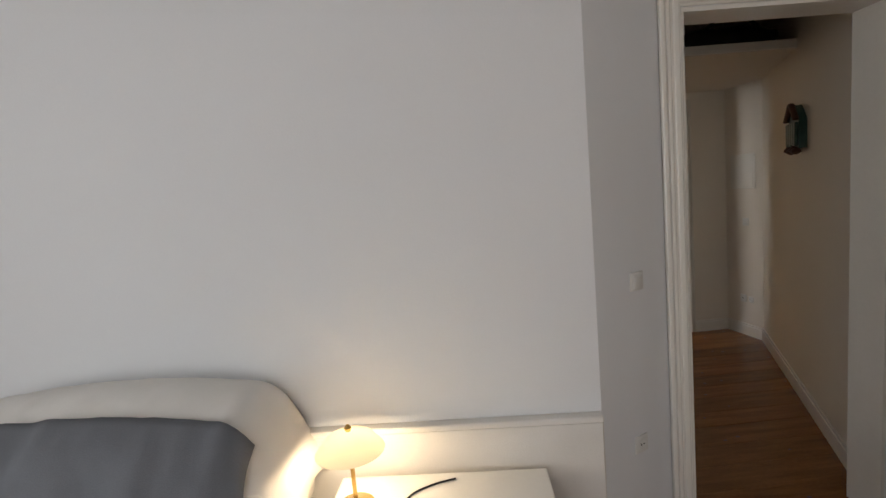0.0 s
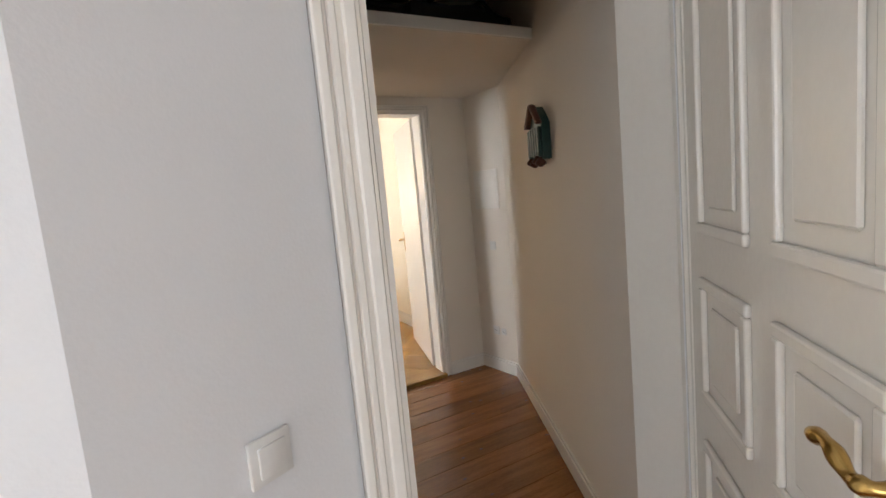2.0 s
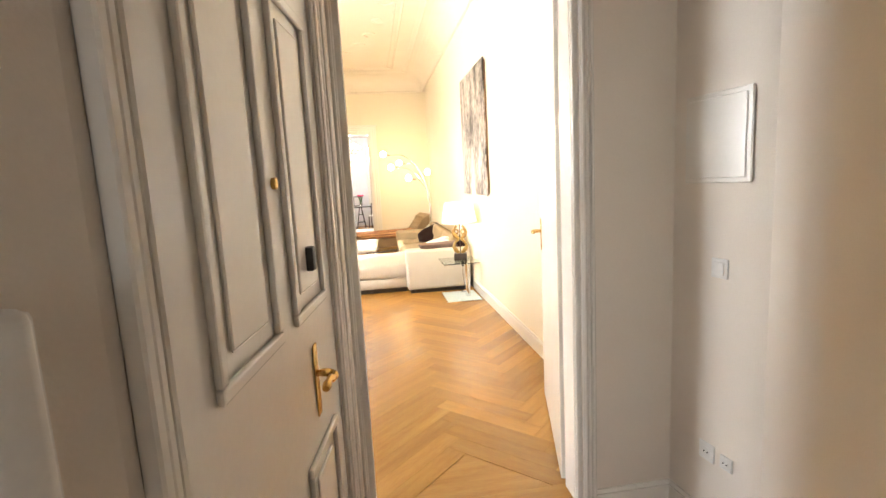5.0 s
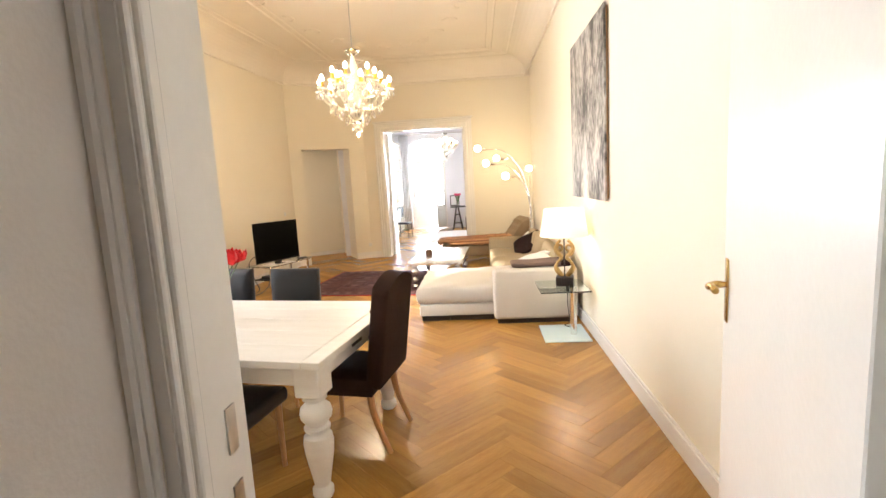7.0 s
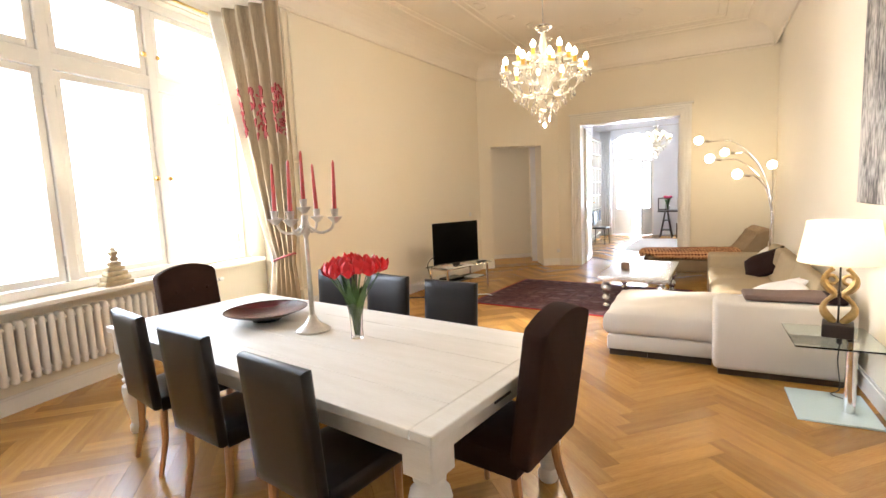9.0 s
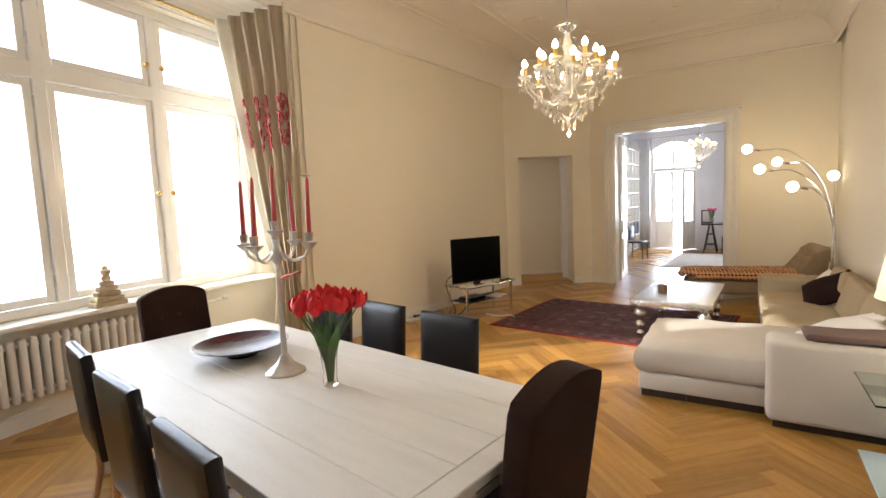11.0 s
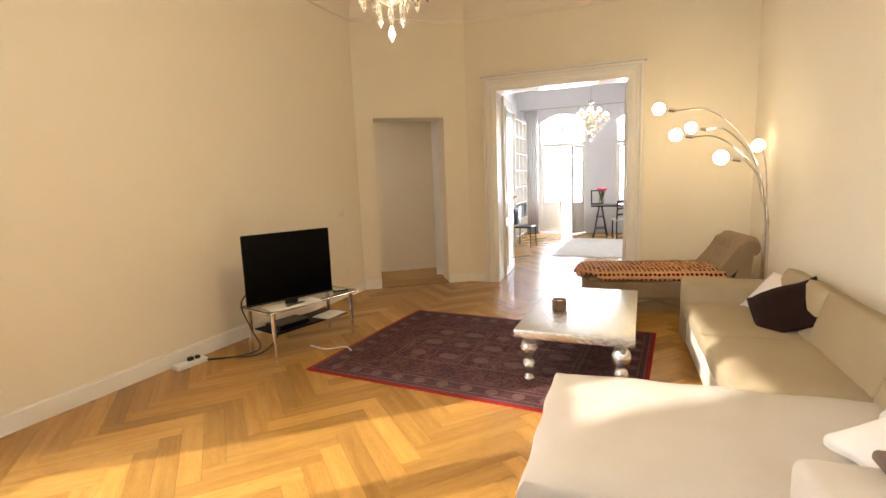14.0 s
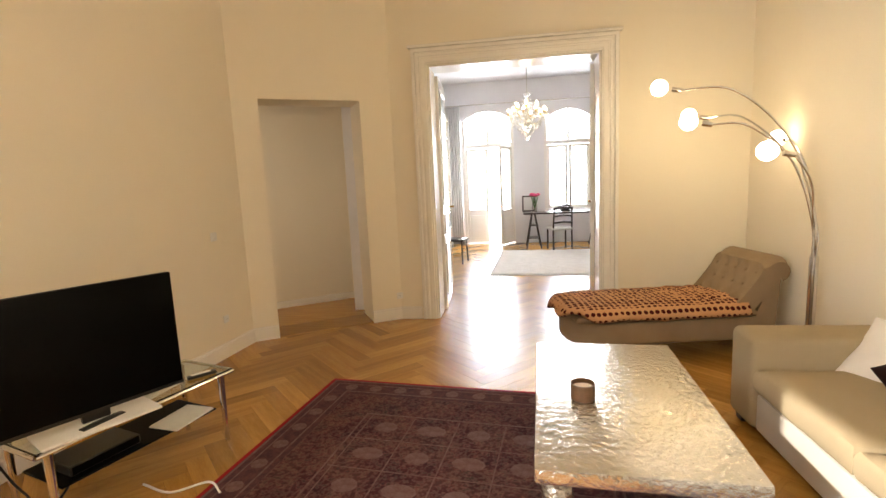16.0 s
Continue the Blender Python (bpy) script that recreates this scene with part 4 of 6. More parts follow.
# ---------------------------------------------------------------- dining table
TR = -9.0
TC = (0.336, 7.235)
tb = thing("dining_table", "long whitewashed wooden dining table with turned legs", "table", (*TC, 0), TR)
LX, LY, TH = 1.425, 0.60, 0.77
for k in range(5):
    y0 = -LY + k * 2 * LY / 5
    part("plank", box((-LX + 0.10, y0, TH - 0.04), (LX - 0.10, y0 + 2 * LY / 5 - 0.0006, TH), 0.003, 1), "table_white", tb, smooth=False)
for s in (-1, 1):
    x0, x1 = sorted((s * LX, s * (LX - 0.099)))
    part("end_board", box((x0, -LY, TH - 0.04), (x1, LY, TH + 0.0005), 0.004, 1), "table_white", tb, smooth=False)
for s in (-1, 1):
    part("apron", box((-LX + 0.16, s * (LY - 0.075) - 0.012, TH - 0.15), (LX - 0.16, s * (LY - 0.075) + 0.012, TH - 0.04)), "table_white", tb, smooth=False)
    part("apron", box((s * (LX - 0.085) - 0.012, -LY + 0.14, TH - 0.15), (s * (LX - 0.085) + 0.012, LY - 0.14, TH - 0.04)), "table_white", tb, smooth=False)
    part("drawer_slot", box((s * (LX - 0.071) - 0.003, -0.07, TH - 0.11), (s * (LX - 0.071) + 0.003, 0.07, TH - 0.085)), "darkwood", tb, smooth=False)
leg_prof = [(0.045, 0.0), (0.055, 0.02), (0.055, 0.05), (0.04, 0.07), (0.047, 0.11), (0.060, 0.18), (0.073, 0.25), (0.078, 0.31), (0.072, 0.345), (0.048, 0.36), (0.045, 0.37), (0.066, 0.38), (0.068, 0.395), (0.050, 0.405), (0.060, 0.42), (0.078, 0.445), (0.083, 0.47), (0.076, 0.50), (0.052, 0.52), (0.048, 0.535), (0.062, 0.545), (0.062, 0.56), (0.05, 0.57)]
for sx in (-1, 1):
    for sy in (-1, 1):
        b = lathe(leg_prof, 28, m=pose(sx * (LX - 0.095), sy * (LY - 0.095), 0))
        box((sx * (LX - 0.095) - 0.07, sy * (LY - 0.095) - 0.07, 0.57), (sx * (LX - 0.095) + 0.07, sy * (LY - 0.095) + 0.07, TH - 0.04), 0.006, 1, bm=b)
        part("leg", b, "table_white", tb)


def table_pt(r, v, z=0.0):
    a = radians(TR)
    return (TC[0] + r * math.cos(a) - v * math.sin(a), TC[1] + r * math.sin(a) + v * math.cos(a), z)


def side_chair():
    ch = thing("dining_chair", "black leather dining chair with pale wooden legs", "chair", group="chairs round the table")
    part("seat", cushion(0.44, 0.46, 0.13, 0.18, 8, m=pose(0, 0.02, 0.37)), "leather", ch)
    b = bmesh.new()
    prof = [(-0.215, 0.0), (-0.225, 0.18), (-0.235, 0.36), (-0.265, 0.56)]
    cushion(0.43, 0.56, 0.075, 0.10, 10, bm=b, m=pose(0, -0.225, 0.41, 94) @ pose(0, 0.28, -0.037))
    part("backrest", b, "leather", ch)
    for x in (-0.185, 0.185):
        part("leg", tube([(x, 0.2, 0.38), (x, 0.205, 0.0)], [0.02, 0.014], 8), "beech", ch)
        part("leg", tube([(x, -0.19, 0.42), (x, -0.20, 0.2), (x, -0.245, 0.0)], [0.022, 0.019, 0.014], 8), "beech", ch)
    return ch


def host_chair():
    ch = thing("host_chair", "tall dark brown upholstered chair with scalloped back", "chair", group="chairs at the table ends")
    part("seat", cushion(0.50, 0.50, 0.16, 0.15, 8, m=pose(0, 0.02, 0.34)), "brownfab", ch)
    n = 18
    out = [(-0.25, 0.0)] + [(-0.25 + 0.5 * k / n, 0.585 + 0.075 * math.sin(math.pi * k / n) ** 0.8) for k in range(n + 1)] + [(0.25, 0.0)]
    b = prism(out, -0.05, 0.05, m=pose(0, -0.235, 0.42, 98))
    bmesh.ops.bevel(b, geom=list(b.edges), offset=0.02, segments=3, profile=0.5, affect="EDGES")
    part("backrest", b, "brownfab", ch)
    for i in range(3):
        for j in range(2):
            part("button", lathe([(0.014, 0), (0.010, 0.008), (0.002, 0.011)], 10, m=pose(-0.13 + i * 0.13, -0.235 - 0.13 * (0.25 + 0.16 * j) + 0.075, 0.42 + 0.28 + 0.16 * j, -82)), "brownfab", ch)
    for x in (-0.20, 0.20):
        part("leg", tube([(x, 0.2, 0.36), (x, 0.205, 0.0)], [0.022, 0.015], 8), "beech", ch)
        part("leg", tube(curve_pts([(x, -0.19, 0.42), (x, -0.215, 0.22), (x, -0.30, 0.0)], 5), [0.026 - 0.001 * k for k in range(11)], 8), "beech", ch)
    return ch


first = side_chair()
spots = [(0.78, -0.49, 0), (-0.02, -0.46, 2), (-0.74, -0.43, -3), (0.45, 0.62, 181), (-0.19, 0.65, 178), (-0.73, 0.63, 183)]
for k, (r, v, turn) in enumerate(spots):
    m = pose(*table_pt(r, v), 0, 0, TR + turn)
    if k:
        copy_thing(first, m)
    else:
        first.matrix_world = m
host = host_chair()
host.matrix_world = pose(*table_pt(1.25, 0.13), 0, 0, TR + 90)
copy_thing(host, pose(*table_pt(-1.52, 0.16), 0, 0, TR - 88))

# candelabrum
cd = thing("candelabrum", "tall silver five-arm candelabrum with red candles", "candelabrum", (0.335, 7.283, TH), 20)
cd.matrix_world = cd.matrix_world @ Matrix.Diagonal((1, 1, 1.08, 1))
part("foot", lathe([(0.105, 0), (0.105, 0.01), (0.09, 0.02), (0.05, 0.045), (0.03, 0.07), (0.022, 0.09)], 28), "pewter", cd)
part("stem", lathe([(0.016, 0.08), (0.014, 0.3), (0.012, 0.54), (0.02, 0.55), (0.026, 0.57), (0.03, 0.60), (0.018, 0.63), (0.02, 0.66)], 16), "pewter", cd)
for k in range(5):
    if k < 4:
        a = k * math.pi / 2
        dx, dy = math.cos(a), math.sin(a)
        arm = curve_pts([(0.02 * dx, 0.02 * dy, 0.60), (0.09 * dx, 0.09 * dy, 0.56), (0.16 * dx, 0.16 * dy, 0.58), (0.19 * dx, 0.19 * dy, 0.64)], 7)
        ar = part("arm", tube(arm, 0.008, 8), "pewter", cd)
        c, zz = (0.19 * dx, 0.19 * dy), 0.64
    else:
        ar, c, zz = cd, (0, 0), 0.70
    cupp = part("candle_cup", lathe([(0.010, -0.03), (0.042, 0.0), (0.044, 0.006), (0.018, 0.008), (0.022, 0.045), (0.026, 0.05), (0.014, 0.05)], 18, m=pose(*c, zz)), "pewter", ar)
    part("candle", lathe([(0.013, 0.03), (0.012, 0.14), (0.008, 0.30), (0.002, 0.315)], 12, m=pose(*c, zz, random.uniform(-2, 2), random.uniform(-3, 3))), "redcandle", ar, "tapered red candle")

# tulips
vs = thing("glass_vase", "slim clear glass vase on the dining table", "vase", (0.70, 7.253, TH + 0.001))
part("vase", lathe([(0.036, 0), (0.038, 0.006), (0.034, 0.05), (0.040, 0.14), (0.050, 0.21), (0.047, 0.21), (0.037, 0.14), (0.030, 0.05), (0.030, 0.012)], 24), "crystal", vs)
tu = thing("tulip_bouquet", "bunch of bright red tulips with green leaves", "flowers", (0.70, 7.253, TH + 0.02))
for k in range(17):
    a, rr = k * 2.4, 0.035 + 0.115 * math.sqrt((k + 0.5) / 17)
    hx, hy, hz = rr * math.cos(a), rr * math.sin(a), 0.40 - 0.45 * rr + 0.03 * random.random()
    part("stem", tube(curve_pts([(0.012 * math.cos(a), 0.012 * math.sin(a), 0.0), (0.3 * hx, 0.3 * hy, 0.18), (hx, hy, hz)], 5), 0.0035, 5), "leaf", tu)
    b = bmesh.new()
    for j in range(6):
        q = pose(hx, hy, hz, math.degrees(-hy) * 2.0, math.degrees(hx) * 2.0, j * 60 + k * 17)
        pv = [q @ (Vector(p) * 1.4) for p in ((0, 0.004, -0.005), (-0.019, 0.022, 0.015), (-0.016, 0.027, 0.042), (0, 0.020 + 0.006 * (j % 2), 0.062), (0.016, 0.027, 0.042), (0.019, 0.022, 0.015), (0, 0.032, 0.028))]
        vv = [b.verts.new(p) for p in pv]
        for i in range(6):
            b.faces.new((vv[i], vv[(i + 1) % 6], vv[6]))
    part("blossom", b, "petal", tu, "red tulip head")
for k in range(12):
    a = k * 0.53 + 0.2
    out = 0.07 + 0.05 * random.random()
    top = 0.26 + 0.09 * random.random()
    c = curve_pts([(0.01 * math.cos(a), 0.01 * math.sin(a), 0.06), (0.5 * out * math.cos(a), 0.5 * out * math.sin(a), 0.20), (out * math.cos(a), out * math.sin(a), top)], 5)
    b = bmesh.new()
    side = Vector((-math.sin(a), math.cos(a), 0))
    L = len(c)
    rows_ = [[b.verts.new(p + side * s * 0.026 * math.sin(math.pi * (0.12 + 0.88 * i / (L - 1))) + Vector((0, 0, 0.006 * abs(s)))) for s in (-1, 0, 1)] for i, p in enumerate(c)]
    for r0, r1 in zip(rows_, rows_[1:]):
        for s in range(2):
            b.faces.new((r0[s], r0[s + 1], r1[s + 1], r1[s]))
    part("leaf", b, "leaf", tu)

# bowl
bw = thing("shallow_bowl", "wide shallow oxblood glazed bowl on the table", "bowl", table_pt(-0.52, 0.06, TH))
part("outer_shell", lathe([(0.09, 0.0), (0.09, 0.012), (0.16, 0.035), (0.27, 0.075), (0.275, 0.08), (0.268, 0.078)], 40, caps=False), "bowlout", bw)
part("inner_glaze", lathe([(0.266, 0.0785), (0.22, 0.060), (0.12, 0.032), (0.02, 0.026), (0.0001, 0.0258)], 40, caps=False), "bowl", bw, "dark red glazed inside")

# ---------------------------------------------------------------- painting
pc = thing("painting", "large unframed grey and white abstract painting", "painting")
part("canvas", box((RX - 0.04, 8.38, 1.37), (RX - 0.022, 9.80, 2.95), 0.003, 1), "painting", pc, smooth=False)
part("stretcher_frame", box((RX - 0.021, 8.40, 1.39), (RX - 0.002, 9.78, 2.93)), "beech", pc, smooth=False)

# ---------------------------------------------------------------- sofa
so = thing("corner_sofa", "beige fabric corner sofa with chaise and loose cushions", "sofa")
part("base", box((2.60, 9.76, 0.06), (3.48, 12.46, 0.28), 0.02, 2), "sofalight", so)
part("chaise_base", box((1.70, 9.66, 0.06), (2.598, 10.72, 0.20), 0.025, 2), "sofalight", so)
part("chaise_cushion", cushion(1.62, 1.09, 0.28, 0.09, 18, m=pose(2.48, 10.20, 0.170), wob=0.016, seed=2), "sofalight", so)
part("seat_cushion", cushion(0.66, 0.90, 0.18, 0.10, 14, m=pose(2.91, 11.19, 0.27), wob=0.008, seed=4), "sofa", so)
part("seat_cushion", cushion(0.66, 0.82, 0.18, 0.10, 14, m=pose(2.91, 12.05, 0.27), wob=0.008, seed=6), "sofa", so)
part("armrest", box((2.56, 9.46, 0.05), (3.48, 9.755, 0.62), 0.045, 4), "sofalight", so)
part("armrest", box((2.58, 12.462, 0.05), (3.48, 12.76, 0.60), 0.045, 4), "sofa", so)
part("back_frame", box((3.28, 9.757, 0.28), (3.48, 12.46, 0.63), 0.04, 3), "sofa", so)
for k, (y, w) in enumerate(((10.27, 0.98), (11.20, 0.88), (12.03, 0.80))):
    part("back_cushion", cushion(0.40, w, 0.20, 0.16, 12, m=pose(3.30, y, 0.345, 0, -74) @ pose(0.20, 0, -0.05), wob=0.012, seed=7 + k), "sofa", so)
for lo, hi in (((1.72, 9.69, 0), (2.05, 9.78, 0.06)), ((2.6, 9.50, 0), (3.45, 9.58, 0.05)), ((1.73, 10.60, 0), (1.83, 10.70, 0.06)), ((2.62, 12.66, 0), (2.72, 12.74, 0.05)), ((3.36, 12.66, 0), (3.46, 12.74, 0.05)), ((2.051, 9.69, 0), (2.56, 9.78, 0.06))):
    part("foot", box(lo, hi, 0.004, 1), "darkwood", so)
pw = thing("white_pillow", "crumpled white pillow on the sofa seat", "pillow", (3.06, 9.95, 0.50), 12, group="sofa pillows")
part("cover", cushion(0.50, 0.42, 0.16, 0.6, 12, m=pose(0, 0, 0, 14, -18), wob=0.05, seed=21, pinch=0.05), "pillowwhite", pw)
pw2 = thing("white_pillow", "small white pillow slumped beside the sofa arm", "pillow", (3.20, 10.15, 0.50), -20, group="sofa pillows")
part("cover", cushion(0.40, 0.38, 0.15, 0.7, 12, m=pose(0, 0, 0.02, -10, -30), wob=0.05, seed=27, pinch=0.06), "pillowwhite", pw2)
th = thing("folded_throw", "folded taupe throw laid over the sofa arm", "throw", (3.08, 9.61, 0.622), 0)
part("fold", cushion(0.62, 0.24, 0.07, 0.15, 10, wob=0.012, seed=31), "throw", th)
part("end_fold", cushion(0.13, 0.25, 0.078, 0.15, 8, m=pose(0.27, 0, 0.0), wob=0.008, seed=33), "pillowdark", th)
p2 = thing("white_pillow", "white square pillow leaning against the sofa back", "pillow", (3.22, 12.28, 0.38), 0, group="sofa pillows")
part("cover", cushion(0.42, 0.42, 0.13, 0.65, 12, m=pose(-0.1, 0.0, 0.0, 0, -42, 24) @ pose(0.18, 0, 0), wob=0.015, seed=41, pinch=0.07), "pillowwhite", p2)
p3 = thing("dark_pillow", "dark brown square pillow leaning on the white pillow", "pillow", (3.16, 11.84, 0.38), 0, group="sofa pillows")
part("cover", cushion(0.46, 0.46, 0.14, 0.65, 26, m=pose(-0.10, 0, 0.02, 0, -38, 30) @ pose(0.16, 0, 0, 0, 0, 45), wob=0.035, seed=43, pinch=0.08), "pillowdark", p3)

# ---------------------------------------------------------------- side table and table lamp
sd = thing("glass_side_table", "clear glass side table on a chrome column", "side table", (3.28, 9.08, 0))
part("foot", box((-0.25, -0.27, 0.0), (0.20, 0.27, 0.014), 0.003, 1), "frosted", sd, "frosted glass foot plate")
part("column", tube([(0.06, -0.06, 0.014), (0.06, -0.06, 0.49)], 0.033, 18), "chrome", sd)
part("top", box((-0.28, -0.28, 0.49), (0.20, 0.28, 0.502), 0.003, 1), "tableglass", sd, "clear glass top")
lp = thing("table_lamp", "table lamp with gilded scroll base and cream shade", "lamp", (3.28, 9.12, 0.502), 78)
part("plinth", box((-0.085, -0.085, 0), (0.085, 0.085, 0.09), 0.008, 2), "darkwood", lp)
b = bmesh.new()
for s in (-1, 1):
    q = [(0.0, s * (0.018 + 0.066 * abs(math.sin(t * 0.30))), 0.09 + 0.0185 * t) for t in range(21)]
    tube(q, [0.021 + 0.007 * math.sin(t * 0.6) for t in range(21)], 8, bm=b)
    q = [(0.0, s * (0.045 + 0.028 * math.cos(t * 0.5)), 0.38 + 0.030 * math.sin(t * 0.5)) for t in range(12)]
    tube(q, 0.012, 7, bm=b)
part("scroll_body", b, "gold", lp, "aged gold scroll ornament")
part("rod", tube([(0, 0, 0.09), (0, 0, 0.62)], 0.006, 8), "darkwood", lp)
part("shade", lathe([(0.240, 0.505), (0.192, 0.775), (0.188, 0.775), (0.236, 0.505), (0.240, 0.505)], 40, caps=False), "shade", lp, "cream fabric drum shade")
part("bulb", lathe([(0.012, 0.52), (0.02, 0.55), (0.02, 0.56), (0.01, 0.58)], 14), "bulb", lp)
lc = thing("lamp_cable", "black cable with switch hanging below the lamp", "cable")
part("cord", tube(curve_pts([(3.33, 9.35, 0.508), (3.36, 9.38, 0.45), (3.35, 9.40, 0.25), (3.36, 9.36, 0.05), (3.30, 9.3, 0.02), (3.40, 9.2, 0.02)], 8), 0.004, 6), "cable", lc)
part("inline_switch", box((3.335, 9.37, 0.36), (3.365, 9.40, 0.45), 0.008, 2), "plastic", lc)

# ---------------------------------------------------------------- rug and coffee table
RUG = (0.98, 12.06)
rg = thing("oriental_rug", "worn dark red oriental rug under the coffee table", "rug", (*RUG, 0), -6.5)
part("edge_band", box((-1.32, -0.98, 0.0), (1.32, 0.98, 0.008)), "rugedge", rg, smooth=False)
part("border_band", box((-1.29, -0.95, 0.008), (1.29, 0.95, 0.011)), "rugborder", rg, smooth=False)
part("field", box((-1.06, -0.72, 0.011), (1.06, 0.72, 0.014)), "rug", rg, smooth=False)
for x0, y0, w in ((1.285, 0.945, 0.014), (1.235, 0.895, 0.010), (1.115, 0.775, 0.012), (1.065, 0.725, 0.016), (0.80, 0.46, 0.012)):
    zt = 0.0118 if x0 > 1.06 else 0.0148
    b = bmesh.new()
    for lo, hi in (((-x0, -y0), (x0, -y0 + w)), ((-x0, y0 - w), (x0, y0)), ((-x0, -y0 + w), (-x0 + w, y0 - w)), ((x0 - w, -y0 + w), (x0, y0 - w))):
        box((*lo, zt - 0.002), (*hi, zt), bm=b)
    part("guard_stripe", b, "rosette", rg, smooth=False)
bm = lathe([(0.048, 0.0), (0.048, 0.0012), (0.030, 0.0012), (0.030, 0.0006), (0.014, 0.0006), (0.014, 0.0016), (0.002, 0.0016)], 10)
ROSE = bpy.data.meshes.new("rosette")
bm.to_mesh(ROSE)
bm.free()
ROSE.materials.append(M["rosette"])
for k in range(12):
    for sy in (-1, 1):
        ob = new("rosette", ROSE)
        ob.parent, ob.location = rg, (-1.1 + 0.2 * k, sy * 0.835, 0.011)
for k in range(7):
    for sx in (-1, 1):
        ob = new("rosette", ROSE)
        ob.parent, ob.location = rg, (sx * 1.175, -0.63 + 0.21 * k, 0.011)
for i in range(5):
    for j in range(3):
        ob = new("medallion", ROSE)
        ob.parent = rg
        ob.matrix_basis = Matrix.Translation((-0.60 + 0.30 * i, -0.30 + 0.30 * j, 0.0142)) @ Matrix.Diagonal((1.5 + 0.5 * ((i + j) % 2), 1.3, 1, 1))
for x in (-0.75, -0.45, -0.15, 0.15, 0.45, 0.75):
    part("guard_stripe", box((x - 0.004, -0.44, 0.0135), (x + 0.004, 0.44, 0.0146)), "rosette", rg, smooth=False)
for y in (-0.15, 0.15):
    part("guard_stripe", box((-0.78, y - 0.004, 0.0135), (0.78, y + 0.004, 0.0150)), "rosette", rg, smooth=False)
ct = thing("coffee_table", "hammered silver-leaf coffee table with turned legs", "coffee table", (1.77, 12.10, 0.014), -3)
b = box((-0.42, -0.74, 0.355), (0.42, 0.74, 0.425), 0.012, 2)
part("top", b, "silver", ct)
lg = [(0.035, 0), (0.05, 0.02), (0.035, 0.045), (0.028, 0.055), (0.05, 0.08), (0.062, 0.115), (0.05, 0.15), (0.03, 0.17), (0.045, 0.19), (0.075, 0.225), (0.08, 0.265), (0.06, 0.305), (0.035, 0.32), (0.06, 0.335), (0.06, 0.355)]
for sx in (-1, 1):
    for sy in (-1, 1):
        part("leg", lathe([(0.84 * r, z) for r, z in lg], 24, m=pose(sx * 0.33, sy * 0.63, 0)), "silver", ct)
cpp = thing("candle_cup", "small dark brown cup on the coffee table", "cup", (1.58, 12.0, 0.4395))
part("cup", lathe([(0.055, 0), (0.06, 0.006), (0.06, 0.085), (0.055, 0.085), (0.054, 0.02)], 24), "cup", cpp)
part("wax", lathe([(0.053, 0.02), (0.053, 0.062), (0.01, 0.064)], 20), "table_white", cpp)

# ---------------------------------------------------------------- television
tt = thing("tv_table", "chrome and glass television table", "tv table", (-0.86, 11.84, 0), -17)
for x in (-0.20, 0.17):
    for y in (-0.46, 0.46):
        part("leg", tube([(x, y, 0), (x, y, 0.44)], [0.014, 0.022], 10), "chrome", tt)
part("glass_top", box((-0.24, -0.52, 0.452), (0.21, 0.52, 0.462), 0.003, 1), "tableglass", tt, smooth=False)
b = bmesh.new()
for p, q in (((-0.24, -0.52), (0.21, -0.52)), ((0.21, -0.52), (0.21, 0.52)), ((0.21, 0.52), (-0.24, 0.52)), ((-0.24, 0.52), (-0.24, -0.52))):
    tube([(*p, 0.445), (*q, 0.445)], 0.011, 8, bm=b)
part("rail", b, "chrome", tt)
part("shelf", box((-0.20, -0.42, 0.22), (0.15, 0.42, 0.232), 0.003, 1), "tv", tt, "black glass shelf")
tv = thing("television", "flat black television, switched off", "television", (-0.78, 11.57, 0.4625), -28)
part("screen", box((-0.018, -0.41, 0.06), (0.018, 0.41, 0.68), 0.006, 2), "tv", tv)
part("bezel", box((0.018, -0.41, 0.06), (0.021, 0.41, 0.075)), "plastic", tv)
part("neck", box((-0.03, -0.06, 0.014), (0.0, 0.06, 0.08), 0.006, 2), "plastic", tv)
part("stand", box((-0.11, -0.25, 0.0), (0.12, 0.25, 0.014), 0.006, 2), "whiteplastic", tv, "pale television stand")
rc = thing("remote_control", "dark remote control lying on the glass", "remote", (-0.62, 12.14, 0.4625), -40)
part("body", box((-0.02, -0.08, 0), (0.02, 0.08, 0.02), 0.006, 2), "plastic", rc)
part("buttons", box((-0.014, -0.06, 0.02), (0.014, 0.05, 0.023), 0.002, 1), "whiteplastic", rc)
rc2 = thing("remote_control", "long dark remote control at the table edge", "remote", (-0.74, 11.56, 0.4625), -14)
part("body", box((-0.022, -0.10, 0), (0.022, 0.10, 0.02), 0.006, 2), "plastic", rc2)
part("buttons", box((-0.014, -0.07, 0.02), (0.014, 0.07, 0.023), 0.002, 1), "plastic", rc2)
pr = thing("paper_booklet", "white booklet lying on the lower shelf", "booklet", (-0.72, 12.06, 0.2325), -8)
part("cover", box((-0.10, -0.14, 0), (0.10, 0.14, 0.006), 0.001, 1), "paper", pr, smooth=False)
part("page_block", box((-0.098, -0.138, 0.006), (0.098, 0.138, 0.010)), "paper", pr, smooth=False)
rv = thing("receiver_box", "black receiver box on the lower shelf", "receiver", (-0.92, 11.66, 0.2325), -17)
part("body", box((-0.11, -0.17, 0), (0.11, 0.17, 0.05), 0.005, 1), "plastic", rv)
part("front_panel", box((0.11, -0.16, 0.006), (0.113, 0.16, 0.044)), "tv", rv)
